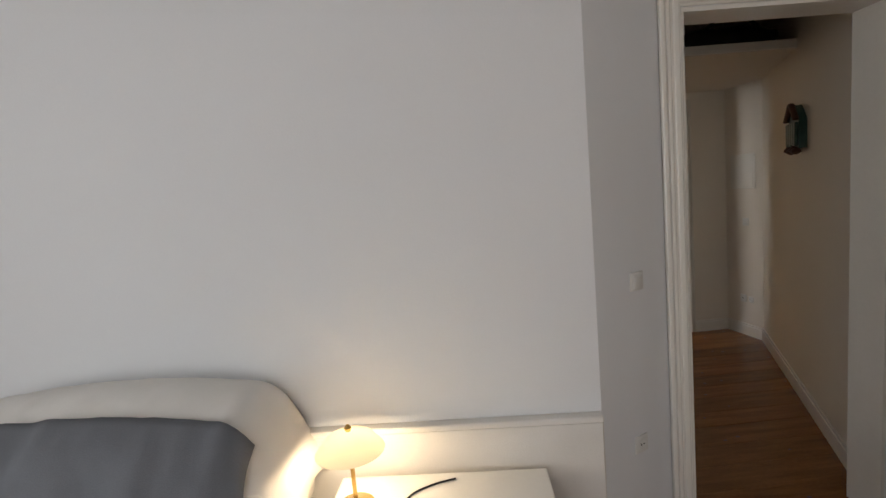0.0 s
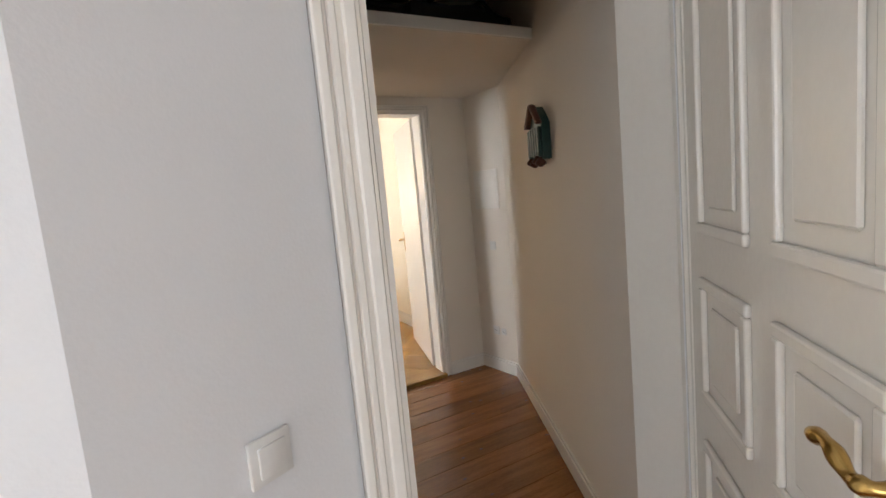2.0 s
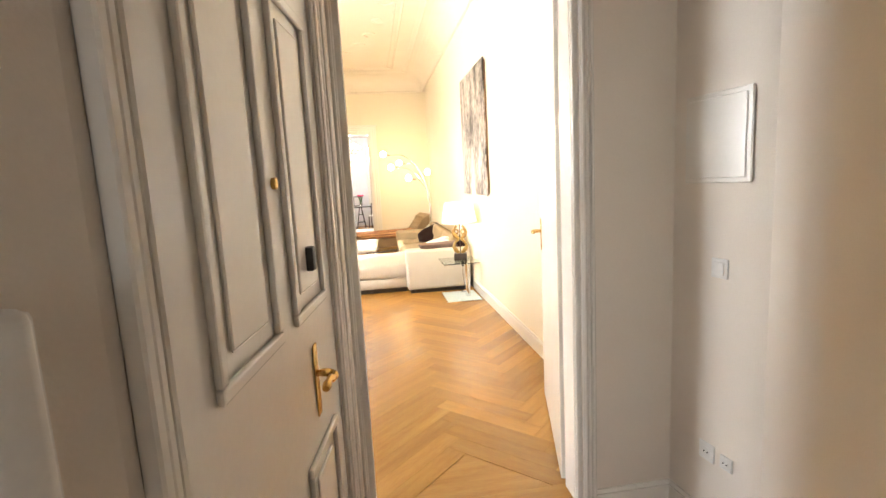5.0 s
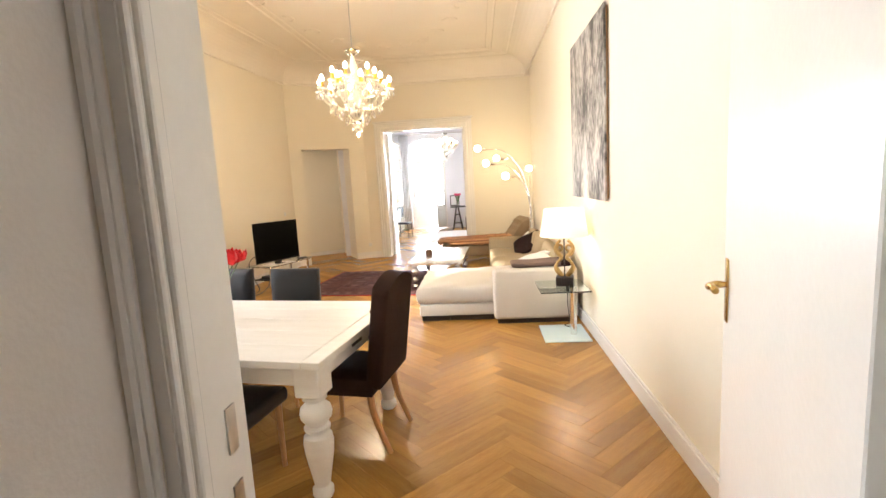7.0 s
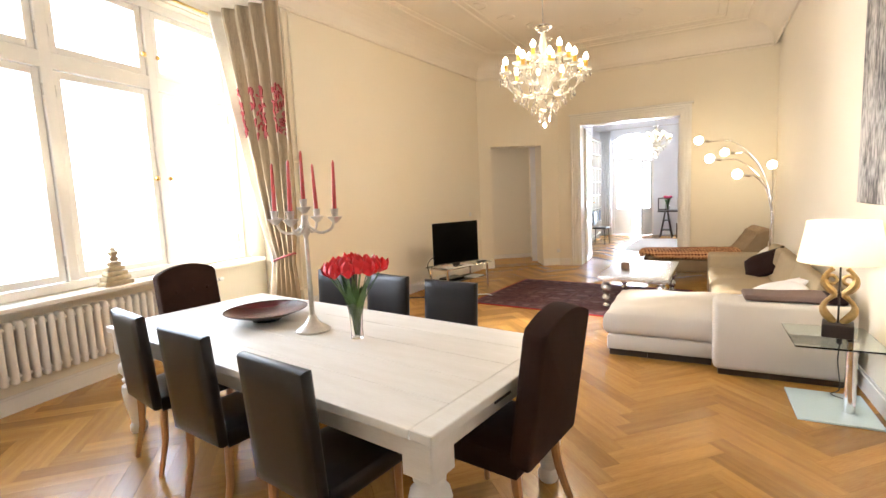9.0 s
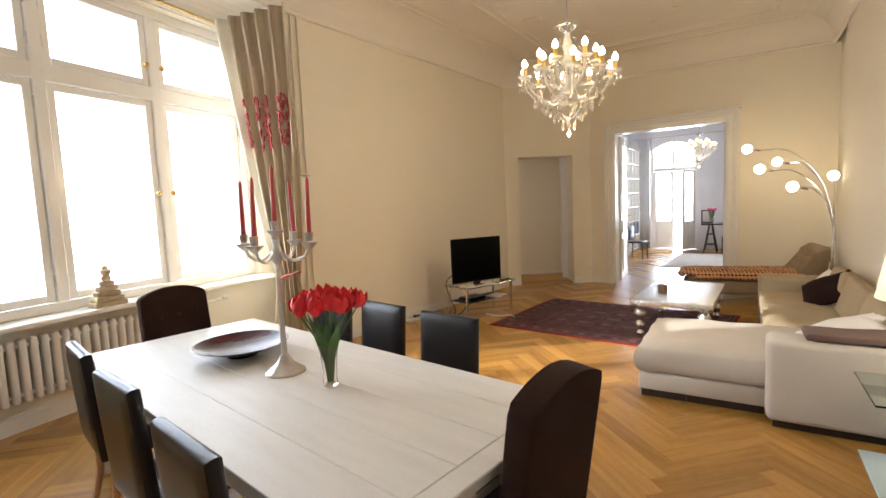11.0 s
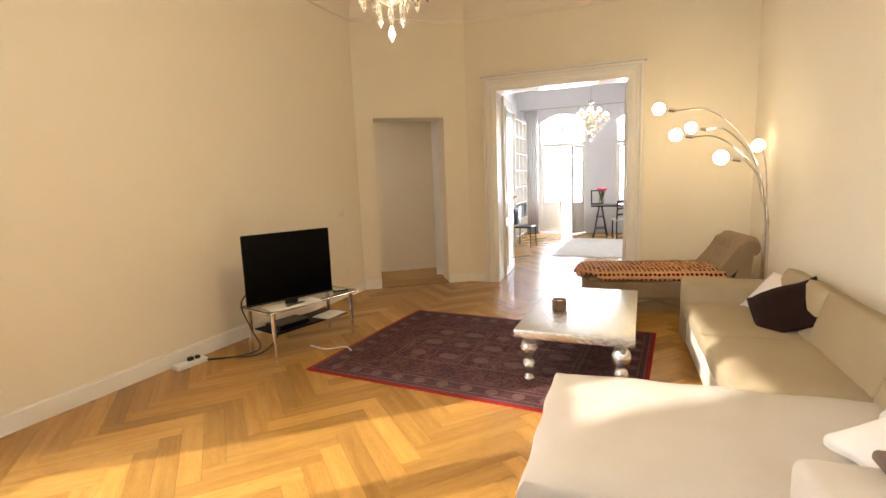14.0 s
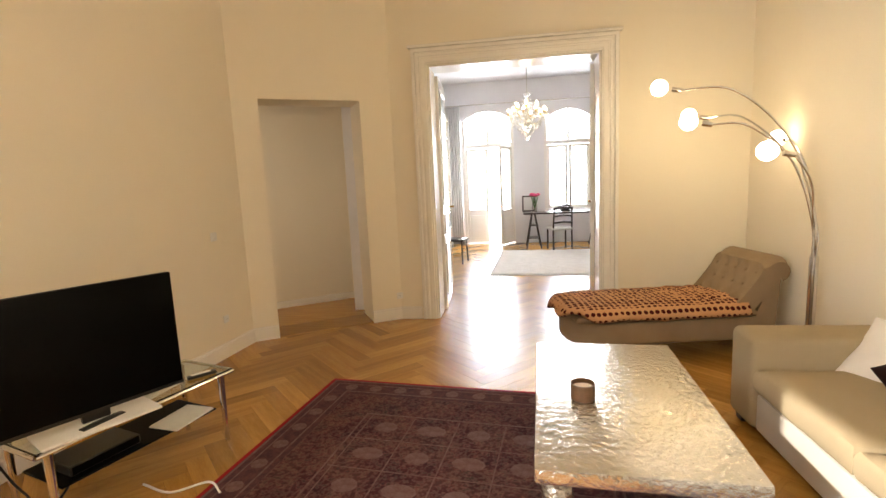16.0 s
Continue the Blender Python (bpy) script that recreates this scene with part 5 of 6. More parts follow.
ck = thing("tv_cables", "black cables trailing from the television to the wall", "cable")
part("cord", tube(curve_pts([(-0.98, 11.42, 0.62), (-1.10, 11.36, 0.60), (-1.16, 11.34, 0.48), (-1.12, 11.40, 0.25), (-1.10, 11.46, 0.06), (-1.25, 11.34, 0.012), (-1.52, 11.14, 0.012)], 8), 0.006, 6), "cable", ck)
part("cord", tube(curve_pts([(-0.95, 11.6, 0.235), (-0.98, 11.50, 0.10), (-1.10, 11.40, 0.012), (-1.35, 11.28, 0.012), (-1.53, 11.10, 0.03)], 8), 0.006, 6), "cable", ck)
part("cord", tube(curve_pts([(-0.75, 11.75, 0.012), (-0.55, 11.70, 0.012), (-0.40, 11.80, 0.012), (-0.28, 11.72, 0.012)], 8), 0.006, 6), "whiteplastic", ck)
ps = thing("power_strip", "white multi-socket power strip on the floor", "power strip", (-1.53, 11.06, 0), -12)
part("body", box((-0.05, -0.14, 0), (0.05, 0.14, 0.045), 0.008, 2), "whiteplastic", ps)
part("plug", box((-0.02, -0.02, 0.045), (0.02, 0.03, 0.08), 0.008, 2), "plastic", ps)
part("plug", box((-0.02, 0.05, 0.045), (0.02, 0.09, 0.075), 0.008, 2), "plastic", ps)
wall_plate("wall_socket", TV0, TV1, 0.30, 0.34, "socket")
wall_plate("wall_socket", TV0, TV1, 0.39, 0.34, "socket")
wall_plate("wall_socket", TV0, TV1, 4.45, 0.36, "socket", 0.07)
wall_plate("light_switch", TV0, TV1, 4.40, 1.15, "switch")
wall_plate("wall_socket", DG0, (0.4, FAR), 1.55, 0.32, "socket", 0.07)

# ---------------------------------------------------------------- chaise longue
cl = thing("chaise_longue", "buttoned taupe chaise longue with scrolled head", "chaise longue", (2.55, 14.03, 0), 10)
n = 10
plan = [(0.62, -0.34), (0.62, 0.34)] + [(-0.70 - 0.22 * math.sin(math.pi * k / n), 0.34 * math.cos(math.pi * k / n)) for k in range(n + 1)]
b = prism(plan, 0.14, 0.35)
bmesh.ops.bevel(b, geom=[e for e in b.edges if abs(e.verts[0].co.z - e.verts[1].co.z) < 0.001], offset=0.035, segments=3, profile=0.5, affect="EDGES")
part("base", b, "chaise", cl)
part("seat", cushion(1.50, 0.67, 0.09, 0.2, 12, m=pose(-0.13, 0, 0.325)), "chaise", cl)
# head: a raked pad that rolls over at the top
spine = [Vector((0.42 + 0.30 * t + 0.03 * math.sin(math.pi * t), 0, 0.36 + 0.42 * t)) for t in [k / 12 for k in range(13)]]
roll_c = spine[-1] + Vector((0.065, 0, -0.04))
b = bmesh.new()
rows_ = []
outline = []
for p in spine[:-1]:
    outline.append(p + Vector((-0.045, 0, 0.035)))
for k in range(11):
    a = math.radians(145 - 21 * k)
    outline.append(roll_c + 0.095 * Vector((math.cos(a), 0, math.sin(a))))
for p in reversed(spine[2:-1]):
    outline.append(p + Vector((0.085, 0, -0.05)))
outline.append(Vector((0.50, 0, 0.34)))
tufts = [(i, j) for i in range(3) for j in range(-2, 3) if not (i % 2 and j == 2)]
ny = 40
for k in range(ny + 1):
    y = -0.34 + 0.68 * k / ny
    row = []
    for q, p in enumerate(outline):
        dent = 0.0
        if q < 12:
            for i, j in tufts:
                d = (q - 3.0 - 3.2 * i) ** 2 / 1.6 + ((y - 0.135 * j - (0.067 if i % 2 else 0)) / 0.045) ** 2
                dent += 0.036 * math.exp(-d)
        edge = 1 - 0.10 * max(0, abs(y) - 0.30) / 0.04
        row.append(b.verts.new(Vector((p.x + dent * 0.75, y, 0.36 + (p.z - 0.36 - dent * 0.55) * edge))))
    rows_.append(row)
for r0, r1 in zip(rows_, rows_[1:]):
    for q in range(len(outline)):
        b.faces.new((r0[q], r0[(q + 1) % len(outline)], r1[(q + 1) % len(outline)], r1[q]))
b.faces.new(rows_[0])
b.faces.new(rows_[-1])
part("headrest", b, "chaise", cl, "deep-buttoned scrolled headrest")
for i, j in tufts:
    y = 0.135 * j + (0.067 if i % 2 else 0)
    p = outline[min(11, round(3 + 3.2 * i))]
    part("button", lathe([(0.013, -0.006), (0.013, 0.002), (0.003, 0.008)], 10, m=Matrix.Translation((p.x + 0.016, y, p.z - 0.010)) @ pose(0, 0, 0, 0, -52)), "chaise", cl)
part("back_panel", prism([(0.55, 0.14), (0.78, 0.14), (0.82, 0.66), (0.74, 0.66)], -0.32, 0.32, m=pose(0, 0, 0, 90)), "chaise", cl)
for x in (-0.66, 0.66):
    for y in (-0.25, 0.25):
        part("foot", lathe([(0.018, 0), (0.03, 0.145)], 12, m=pose(x, y, 0)), "darkwood", cl)
sb = thing("bedspread", "rust-brown spotted bedspread over the chaise seat", "bedspread", (2.55, 14.03, 0.0), 10)
b = bmesh.new()
rows_ = []
nu, nv = 64, 34
for i in range(nu + 1):
    x = -0.97 + 1.50 * i / nu
    half = 0.385 if x > -0.72 else 0.385 * math.sqrt(max(0.12, 1 - ((x + 0.72) / 0.27) ** 2))
    row = []
    for j in range(nv + 1):
        v = -1 + 2 * j / nv
        y = half * v
        over = max(0.0, (abs(y) - 0.335) / 0.05) ** 1.5 * 0.06 + max(0.0, (-0.90 - x) / 0.07) ** 1.5 * 0.06
        bulge = 0.03 * (1 - v * v)
        z = 0.425 + bulge - over + 0.014 * noise.noise(Vector((x * 7, y * 9, 3))) + 0.010 * noise.noise(Vector((x * 21, y * 21, 7)))
        row.append(b.verts.new((x + 0.012 * noise.noise(Vector((y * 9, x, 1))), y * (1 + 0.03 * noise.noise(Vector((x * 8, v, 5)))), z)))
    rows_.append(row)
for r0, r1 in zip(rows_, rows_[1:]):
    for j in range(nv):
        b.faces.new((r0[j], r0[j + 1], r1[j + 1], r1[j]))
ob = part("cloth", b, "spots", sb)
ob.modifiers.new("thick", "SOLIDIFY").thickness = -0.035

# ---------------------------------------------------------------- arc lamp
al = thing("arc_lamp", "chrome arc floor lamp with five glowing globes", "floor lamp", (0, 0, 0))
B = Vector((3.40, 13.42, 0))
part("foot", lathe([(0.15, 0), (0.15, 0.02), (0.05, 0.035), (0.03, 0.04)], 30, m=Matrix.Translation(B)), "chrome", al)
part("pole", tube([B + Vector((0, 0, 0.03)), B + Vector((0, 0, 0.90))], 0.029, 18), "chrome", al)
for k, g in enumerate(((2.45, 13.90, 2.23), (2.83, 14.35, 2.04), (2.60, 13.66, 1.925), (2.94, 13.18, 1.66), (3.46, 14.12, 1.79))):
    g = Vector(g)
    off = Vector((0.012 * math.cos(k * 1.26), 0.012 * math.sin(k * 1.26), 0))
    span = g - B
    top = g + Vector((0, 0, 0.0)) + Vector((0.14, -0.02, -0.03)) if k < 4 else g - Vector((0, 0.10, 0.02))
    pts = curve_pts([B + off + Vector((0, 0, 0.85)), B + off + Vector((-0.01, 0.01, 1.15)), B + off + Vector((span.x * 0.16, span.y * 0.25, 1.15 + (g.z - 1.15) * 0.55)), B + off + Vector((span.x * 0.50, span.y * 0.6, 1.15 + (g.z - 1.15) * 0.92)), top], 9)
    arm = part("arm", tube(pts, 0.008, 8), "chrome", al)
    d = (g - top).normalized()
    part("socket", tube([top - d * 0.02, top + d * 0.05], 0.02, 12), "chrome", arm)
    gb = bmesh.new()
    bmesh.ops.create_icosphere(gb, subdivisions=3, radius=0.066, matrix=Matrix.Translation(g))
    part("globe", gb, "globe", arm, "glowing round glass globe")


# ---------------------------------------------------------------- chandeliers
bm = lathe([(0.001, -0.045), (0.013, -0.020), (0.009, 0.0), (0.002, 0.012), (0.006, 0.02), (0.002, 0.03)], 6)
DROP = bpy.data.meshes.new("crystal_drop")
bm.to_mesh(DROP)
bm.free()
DROP.materials.append(M["crystal"])


def put_drop(name, parent, x, y, z, size):
    ob = new(name, DROP)
    ob.parent = parent
    ob.matrix_basis = Matrix.Translation((x, y, z)) @ Matrix.Diagonal((size, size, size, 1))


def chandelier(name, at, rad, drop, ceil, label):
    """Crystal chandelier: canopy, rod, column, two tiers of arms with lit candles, strings and drops."""
    ch = thing(name, label, "chandelier", at)
    k = rad / 0.45
    part("canopy", lathe([(0.01, ceil - at[2] - 0.10), (0.05, ceil - at[2] - 0.06), (0.065, ceil - at[2])], 20), "trim", ch)
    part("rod", tube([(0, 0, 0.45 * k), (0, 0, ceil - at[2] - 0.08)], 0.007, 8), "pewter", ch)
    part("crown", lathe([(0.02, 0.44 * k), (0.07 * k, 0.47 * k), (0.09 * k, 0.50 * k), (0.05 * k, 0.50 * k), (0.02, 0.46 * k)], 20), "crystal", ch)
    part("column", lathe([(0.03, -0.20 * k), (0.085 * k, -0.16 * k), (0.11 * k, -0.12 * k), (0.05 * k, -0.08 * k), (0.03, 0.0), (0.05 * k, 0.06 * k), (0.03, 0.10 * k), (0.06 * k, 0.18 * k), (0.025, 0.24 * k), (0.045 * k, 0.32 * k), (0.02, 0.44 * k)], 20), "milk", ch, "milky glass column")
    for tier, (n, r, z, rise, ph) in enumerate(((10, 0.41, 0.04, 0.085, 0.1), (6, 0.25, 0.16, 0.09, 0.4))):
        for j in range(n):
            a = ph + 2 * math.pi * j / n
            c, s = math.cos(a), math.sin(a)
            R = r * k
            p = curve_pts([(0.03 * c, 0.03 * s, (z - 0.10) * k), (0.4 * R * c, 0.4 * R * s, (z - 0.20) * k), (0.8 * R * c, 0.8 * R * s, (z - 0.13) * k), (R * c, R * s, z * k)], 6)
            arm = part("arm", tube(p, 0.0085 * k, 6), "milk", ch)
            x, y = R * c, R * s
            part("drip_tray", lathe([(0.012, z * k - 0.008), (0.055 * k, z * k), (0.062 * k, z * k + 0.014), (0.012, z * k + 0.006)], 14, m=pose(x, y, 0)), "milk", arm)
            part("candle_sleeve", lathe([(0.019 * k, z * k), (0.019 * k, (z + rise) * k)], 10, m=pose(x, y, 0)), "candlesleeve", arm)
            part("bulb", lathe([(0.010 * k, 0), (0.026 * k, 0.018 * k), (0.026 * k, 0.04 * k), (0.010 * k, 0.07 * k), (0.001, 0.078 * k)], 10, m=pose(x, y, (z + rise) * k)), "bulb", arm)
            for q in range(4):
                aa = q * math.pi / 2 + a
                put_drop("pendant", arm, x + 0.04 * k * math.cos(aa), y + 0.04 * k * math.sin(aa), z * k - 0.035, 0.9 * k)
    b = bmesh.new()
    for j in range(14):
        a = 2 * math.pi * j / 14
        for i in range(13):
            t = i / 12
            r = (0.05 + 0.36 * t) * k
            z = (0.46 * (1 - t) + 0.05 * t - 0.20 * math.sin(math.pi * t)) * k
            bmesh.ops.create_icosphere(b, subdivisions=1, radius=0.0085 * k, matrix=pose(r * math.cos(a), r * math.sin(a), z))
    part("bead_strings", b, "crystal", ch)["kind"] = "stuff"
    for ring, (r, z, n) in enumerate(((0.30, -0.16, 18), (0.21, -0.23, 14), (0.13, -0.30, 10), (0.06, -0.37, 6), (0.0, -0.44, 1))):
        for j in range(n):
            a = 2 * math.pi * j / n + ring
            put_drop("crystal_drop", ch, r * k * math.cos(a), r * k * math.sin(a), (z + 0.02 * (j % 2)) * k, 1.25 * k)
    part("bottom_bowl", lathe([(0.01, -0.34 * k), (0.06 * k, -0.31 * k), (0.09 * k, -0.24 * k), (0.10 * k, -0.17 * k), (0.085 * k, -0.17 * k)], 20), "crystal", ch)
    return ch


chandelier("chandelier", (1.01, 10.17, 2.71), 0.46, 0, CEIL, "crystal chandelier with lit candle bulbs above the rug")
chandelier("chandelier", (1.52, 18.5, 2.62), 0.36, 0, 3.85, "smaller crystal chandelier in the bright back room")

# ---------------------------------------------------------------- passage behind the plain opening
dm, dl = along(DG0, DG1)
structure("floor_passage", box((0.0, -0.02, -0.10), (2.6, 3.2, 0.012), m=dm @ Matrix.Translation((-0.9, 0.42, 0))), "parquet", "oak floor of the passage")
structure("passage_sill", box((NS0, 0.0, -0.05), (NS1, 0.42, 0.010), m=dm), "parquet", "oak strip under the plain opening")
wall("wall_passage_right", dm @ Vector((NS1 + 0.02, 0.42)).to_3d(), dm @ Vector((NS1 + 0.12, 2.2)).to_3d(), -0.1, 2.9, "cream", label="cream passage wall")
wall("wall_passage_left", dm @ Vector((-0.85, 0.42)).to_3d(), dm @ Vector((-0.85, 2.3)).to_3d(), 0.1, 2.9, "cream", label="cream passage wall")
wall("wall_passage_back", dm @ Vector((-0.6, 1.22)).to_3d(), dm @ Vector((NS1 + 0.3, 1.34)).to_3d(), 0.15, 2.9, "cream", label="cream wall at the end of the passage", ext=(0.35, 0.3))
structure("ceiling_passage", box((-1.0, 0.40, 2.9), (2.0, 2.6, 3.0), m=dm), "cream", "cream passage ceiling")
pm, _ = along(dm @ Vector((-0.6, 1.22)).to_3d(), dm @ Vector((NS1 + 0.3, 1.34)).to_3d())
structure("baseboard_passage", box((0.0, -0.018, 0.012), (2.2, -0.001, 0.10), m=pm), "trim", "low white skirting in the passage")

# ---------------------------------------------------------------- bright back room
SY = 21.4
SC = 3.85
wall("wall_salon_west", (-0.55, FAR + 0.34), (-0.55, SY), 0.2, SC, "salonwall", label="pale wall of the back room")
FD, FW = (0.03, 1.27, 3.25), (1.98, 3.10, 3.2)
wall("wall_salon_windows", (-0.75, SY), (4.6, SY), 0.4, SC, "salonwall", [(FD[0] + 0.75, FD[1] + 0.75, 0.0, FD[2]), (FW[0] + 0.75, FW[1] + 0.75, 0.80, FW[2])], label="pale wall with french door and window")
wall("wall_salon_east", (4.4, SY), (4.4, FAR + 0.34), 0.2, SC, "salonwall", label="pale wall of the back room")
wall("wall_salon_inner", (4.5, FAR + 0.342), (-0.7, FAR + 0.342), -0.003, SC, "salonwall", [(4.5 - DD[1], 4.5 - DD[0], 0, DD[2])], label="pale inner face of the dividing wall")
structure("ceiling_salon", box((-0.8, FAR + 0.34, SC), (4.7, SY + 0.5, SC + 0.15)), "salonwall", "white ceiling of the back room")
structure("floor_salon", box((-0.8, FAR - 0.02, -0.10), (4.7, SY + 0.5, -0.016)), "joint", "dark bed beneath the back room parquet")


def arched_window(name, x0, x1, zlo, ztop, door, label):
    w = tagged(new(name), label, "window", "", "structure")
    fr = bmesh.new()
    y0, y1 = SY + 0.08, SY + 0.16
    for lo, hi in (((x0, zlo), (x0 + 0.07, ztop)), ((x1 - 0.07, zlo), (x1, ztop)), ((x0 + 0.07, ztop - 0.07), (x1 - 0.07, ztop)), ((x0 + 0.07, 2.32), (x1 - 0.07, 2.42))):
        box((lo[0], y0, lo[1]), (hi[0], y1, hi[1]), 0.006, 1, bm=fr)
    part("window_frame", fr, "trim", w, smooth=False)
    mid = (x0 + x1) / 2
    part("mullion", box((mid - 0.03, y0 - 0.01, 2.42), (mid + 0.03, y1, ztop - 0.07), 0.005, 1), "trim", w, smooth=False)
    n = 18
    arc = [(x0 + (x1 - x0) * k / n, ztop - 0.30 + 0.22 * math.sin(math.pi * k / n)) for k in range(n + 1)]
    part("arch", prism([(x0, ztop), *arc, (x1, ztop)], -0.03, 0.03, m=pose(0, SY + 0.03, 0, 90)), "salonwall", w, smooth=False)
    leaves = ((x0 + 0.07, mid - 0.01, 0), (mid + 0.01, x1 - 0.07, 28 if door else 0))
    for k, (l, r, turn) in enumerate(leaves):
        b = bmesh.new()
        wd = r - l
        top = 2.31
        for p, q in (((0, zlo), (0.07, top)), ((wd - 0.07, zlo), (wd, top)), ((0.07, top - 0.07), (wd - 0.07, top)), ((0.07, zlo), (wd - 0.07, zlo + (0.82 if door else 0.08)))):
            box((p[0], -0.025, p[1]), (q[0], 0.025, q[1]), 0.006, 1, bm=b)
        if door:
            box((0.09, -0.035, zlo + 0.12), (wd - 0.09, -0.026, zlo + 0.68), 0.006, 1, bm=b)
        s = part("sash", b, "trim", w, smooth=False)
        s.matrix_world = pose(l, SY + 0.11, 0) if not turn else Matrix.Translation((r, SY + 0.08, 0)) @ pose(0, 0, 0, 0, 0, 62) @ Matrix.Translation((-wd, 0, 0))
        pn = part("pane", box((0.07, -0.003, zlo + (0.82 if door else 0.08)), (wd - 0.07, 0.003, top - 0.07)), "paneglass", s, smooth=False)
        pn.visible_shadow = False
        part("handle", tube([(wd - 0.035 if not k else 0.035, -0.03, 1.05), (wd - 0.10 if not k else 0.1, -0.045, 1.05)], 0.012, 8), "pewter", s)
    return w


arched_window("window_2", FD[0], FD[1], 0.02, FD[2], True, "white arched french door, one leaf ajar")
arched_window("window_3", FW[0], FW[1], 0.80, FW[2], False, "white arched window in the back room")
structure("backdrop", box((-6, 24.0, -1), (10, 24.05, 9)), "outside", "bright overcast distance outside the windows")
# sheer curtain and its rod
sr = thing("curtain_rod", "thin rod across the back room windows", "curtain rod")
part("rod", tube([(-0.45, SY - 0.1, 3.32), (4.2, SY - 0.1, 3.32)], 0.012, 8), "pewter", sr)
for x in (-0.4, 1.6, 4.1):
    part("bracket", tube([(x, SY - 0.1, 3.32), (x, SY + 0.01, 3.32)], 0.008, 6), "pewter", sr)
sc = thing("sheer_curtain", "white sheer curtain gathered beside the french door", "curtain")
b = bmesh.new()
rows_ = []
for z in (3.30, 2.2, 1.1, 0.02):
    rows_.append([b.verts.new((-0.32 + 0.34 * k / 24, SY - 0.1 + 0.03 * math.sin(k * 1.6), z)) for k in range(25)])
for r0, r1 in zip(rows_, rows_[1:]):
    for k in range(24):
        b.faces.new((r0[k], r0[k + 1], r1[k + 1], r1[k]))
ob = part("cloth", b, "sheer", sc)
ob.modifiers.new("thick", "SOLIDIFY").thickness = 0.004
# double door leaves folded into the back room
for hx, ang, lab in ((DD[0] + 0.03, 84, "glossy white double-door leaf, folded open"), (DD[1] - 0.03, 84, "glossy white double-door leaf, folded open")):
    dl_ = tagged(new("door_5" if hx < 1 else "door_6"), lab, "door", "", "structure")
    dl_.matrix_world = pose(hx, FAR + 0.36, 0, 0, 0, 93 if hx < 1 else 78)
    lf = panel_leaf(0.84, 2.76, 0.045, ((0.16, 0.80), (0.92, 1.16)), dl_, 1)
    for side in (-1, 1):
        y = side * 0.0225
        b = box((0.14, min(y, y + side * 0.005), 1.30), (0.70, max(y, y + side * 0.005), 2.60))
        part("glazing", b, "frosted", lf, "etched glass panel", smooth=False)
        b = bmesh.new()
        for p, q in (((0.11, 1.27), (0.73, 1.30)), ((0.11, 2.60), (0.73, 2.63)), ((0.11, 1.30), (0.14, 2.60)), ((0.70, 1.30), (0.73, 2.60))):
            box((p[0], min(y, y + side * 0.014), p[1]), (q[0], max(y, y + side * 0.014), q[1]), 0.005, 1, bm=b)
        part("glazing_bead", b, "trim", lf, smooth=False)
    lever(lf, (0.80, 0.0225 if hx > 1 else -0.0225, 1.22), 1 if hx > 1 else -1, -1)
# bookcase
bk = thing("bookcase", "tall white open bookcase with dark boxes below", "bookcase", (-0.53, 19.3, 0))
for y in (0.0, 0.5, 1.0, 1.5):
    part("upright", box((0, y, 0), (0.33, y + 0.03, 3.0)), "trim", bk, smooth=False)
for k in range(8):
    part("shelf", box((0.004, 0.03, 0.1 + 0.40 * k), (0.32, 1.5, 0.125 + 0.40 * k)), "trim", bk, smooth=False)
part("back", box((0.0, 0.03, 0.1), (0.01, 1.5, 3.0)), "salonwall", bk, smooth=False)
for k in range(6):
    y = 0.06 + 0.245 * (k % 6)
    sbx = thing("storage_box", "dark blue storage box on the bookcase", "box", (-0.34, 19.3 + y + 0.1, 0.525), 0, group="boxes on the bookcase")
    part("body", box((-0.12, -0.10, 0), (0.12, 0.10, 0.30), 0.006, 1), "navy", sbx)
    part("lid", box((-0.125, -0.105, 0.30), (0.125, 0.105, 0.33), 0.004, 1), "navy", sbx)
# black chair by the bookcase
bc = thing("black_chair", "small black chair by the bookcase", "chair", (0.12, 18.7, 0), 80)
part("seat", cushion(0.42, 0.42, 0.06, 0.2, 6, m=pose(0, 0, 0.42)), "leather", bc)
part("backrest", box((-0.2, 0.17, 0.5), (0.2, 0.21, 0.86), 0.015, 2), "leather", bc)
for x in (-0.17, 0.17):
    for y in (-0.17, 0.19):
        part("leg", tube([(x, y, 0.42), (x * 1.1, y * 1.1, 0)], 0.013, 6), "plastic", bc)
# shag rug
sg = thing("shag_rug", "cream high-pile rug in the back room", "rug", (2.05, 18.65, 0), -3)
b = bmesh.new()
bmesh.ops.create_grid(b, x_segments=60, y_segments=60, size=1)
for v in b.verts:
    v.co = Vector((v.co.x * 1.15, v.co.y * 1.35, 0.022 + 0.012 * noise.noise(v.co * 22) - (0.02 if max(abs(v.co.x), abs(v.co.y)) > 0.99 else 0)))
part("rug_body", b, "salonrug", sg)
# trestle desk with its things
dk = thing("trestle_desk", "dark trestle desk before the window", "desk", (2.35, 20.55, 0))
part("top", box((-0.90, -0.36, 0.765), (0.95, 0.36, 0.80), 0.005, 1), "darkwood", dk, smooth=False)
for x in (-0.68, 0.72):
    for s in (-1, 1):
        for e in (-0.14, 0.14):
            part("leg", tube([(x + s * 0.03, e * 0.6, 0.765), (x + s * 0.16, e * 2, 0)], 0.018, 8), "darkwood", dk)
    part("shelf", box((x - 0.12, -0.2, 0.22), (x + 0.12, 0.2, 0.24)), "darkwood", dk, smooth=False)
    part("crossbar", box((x - 0.10, -0.2, 0.50), (x + 0.10, 0.2, 0.52)), "darkwood", dk, smooth=False)
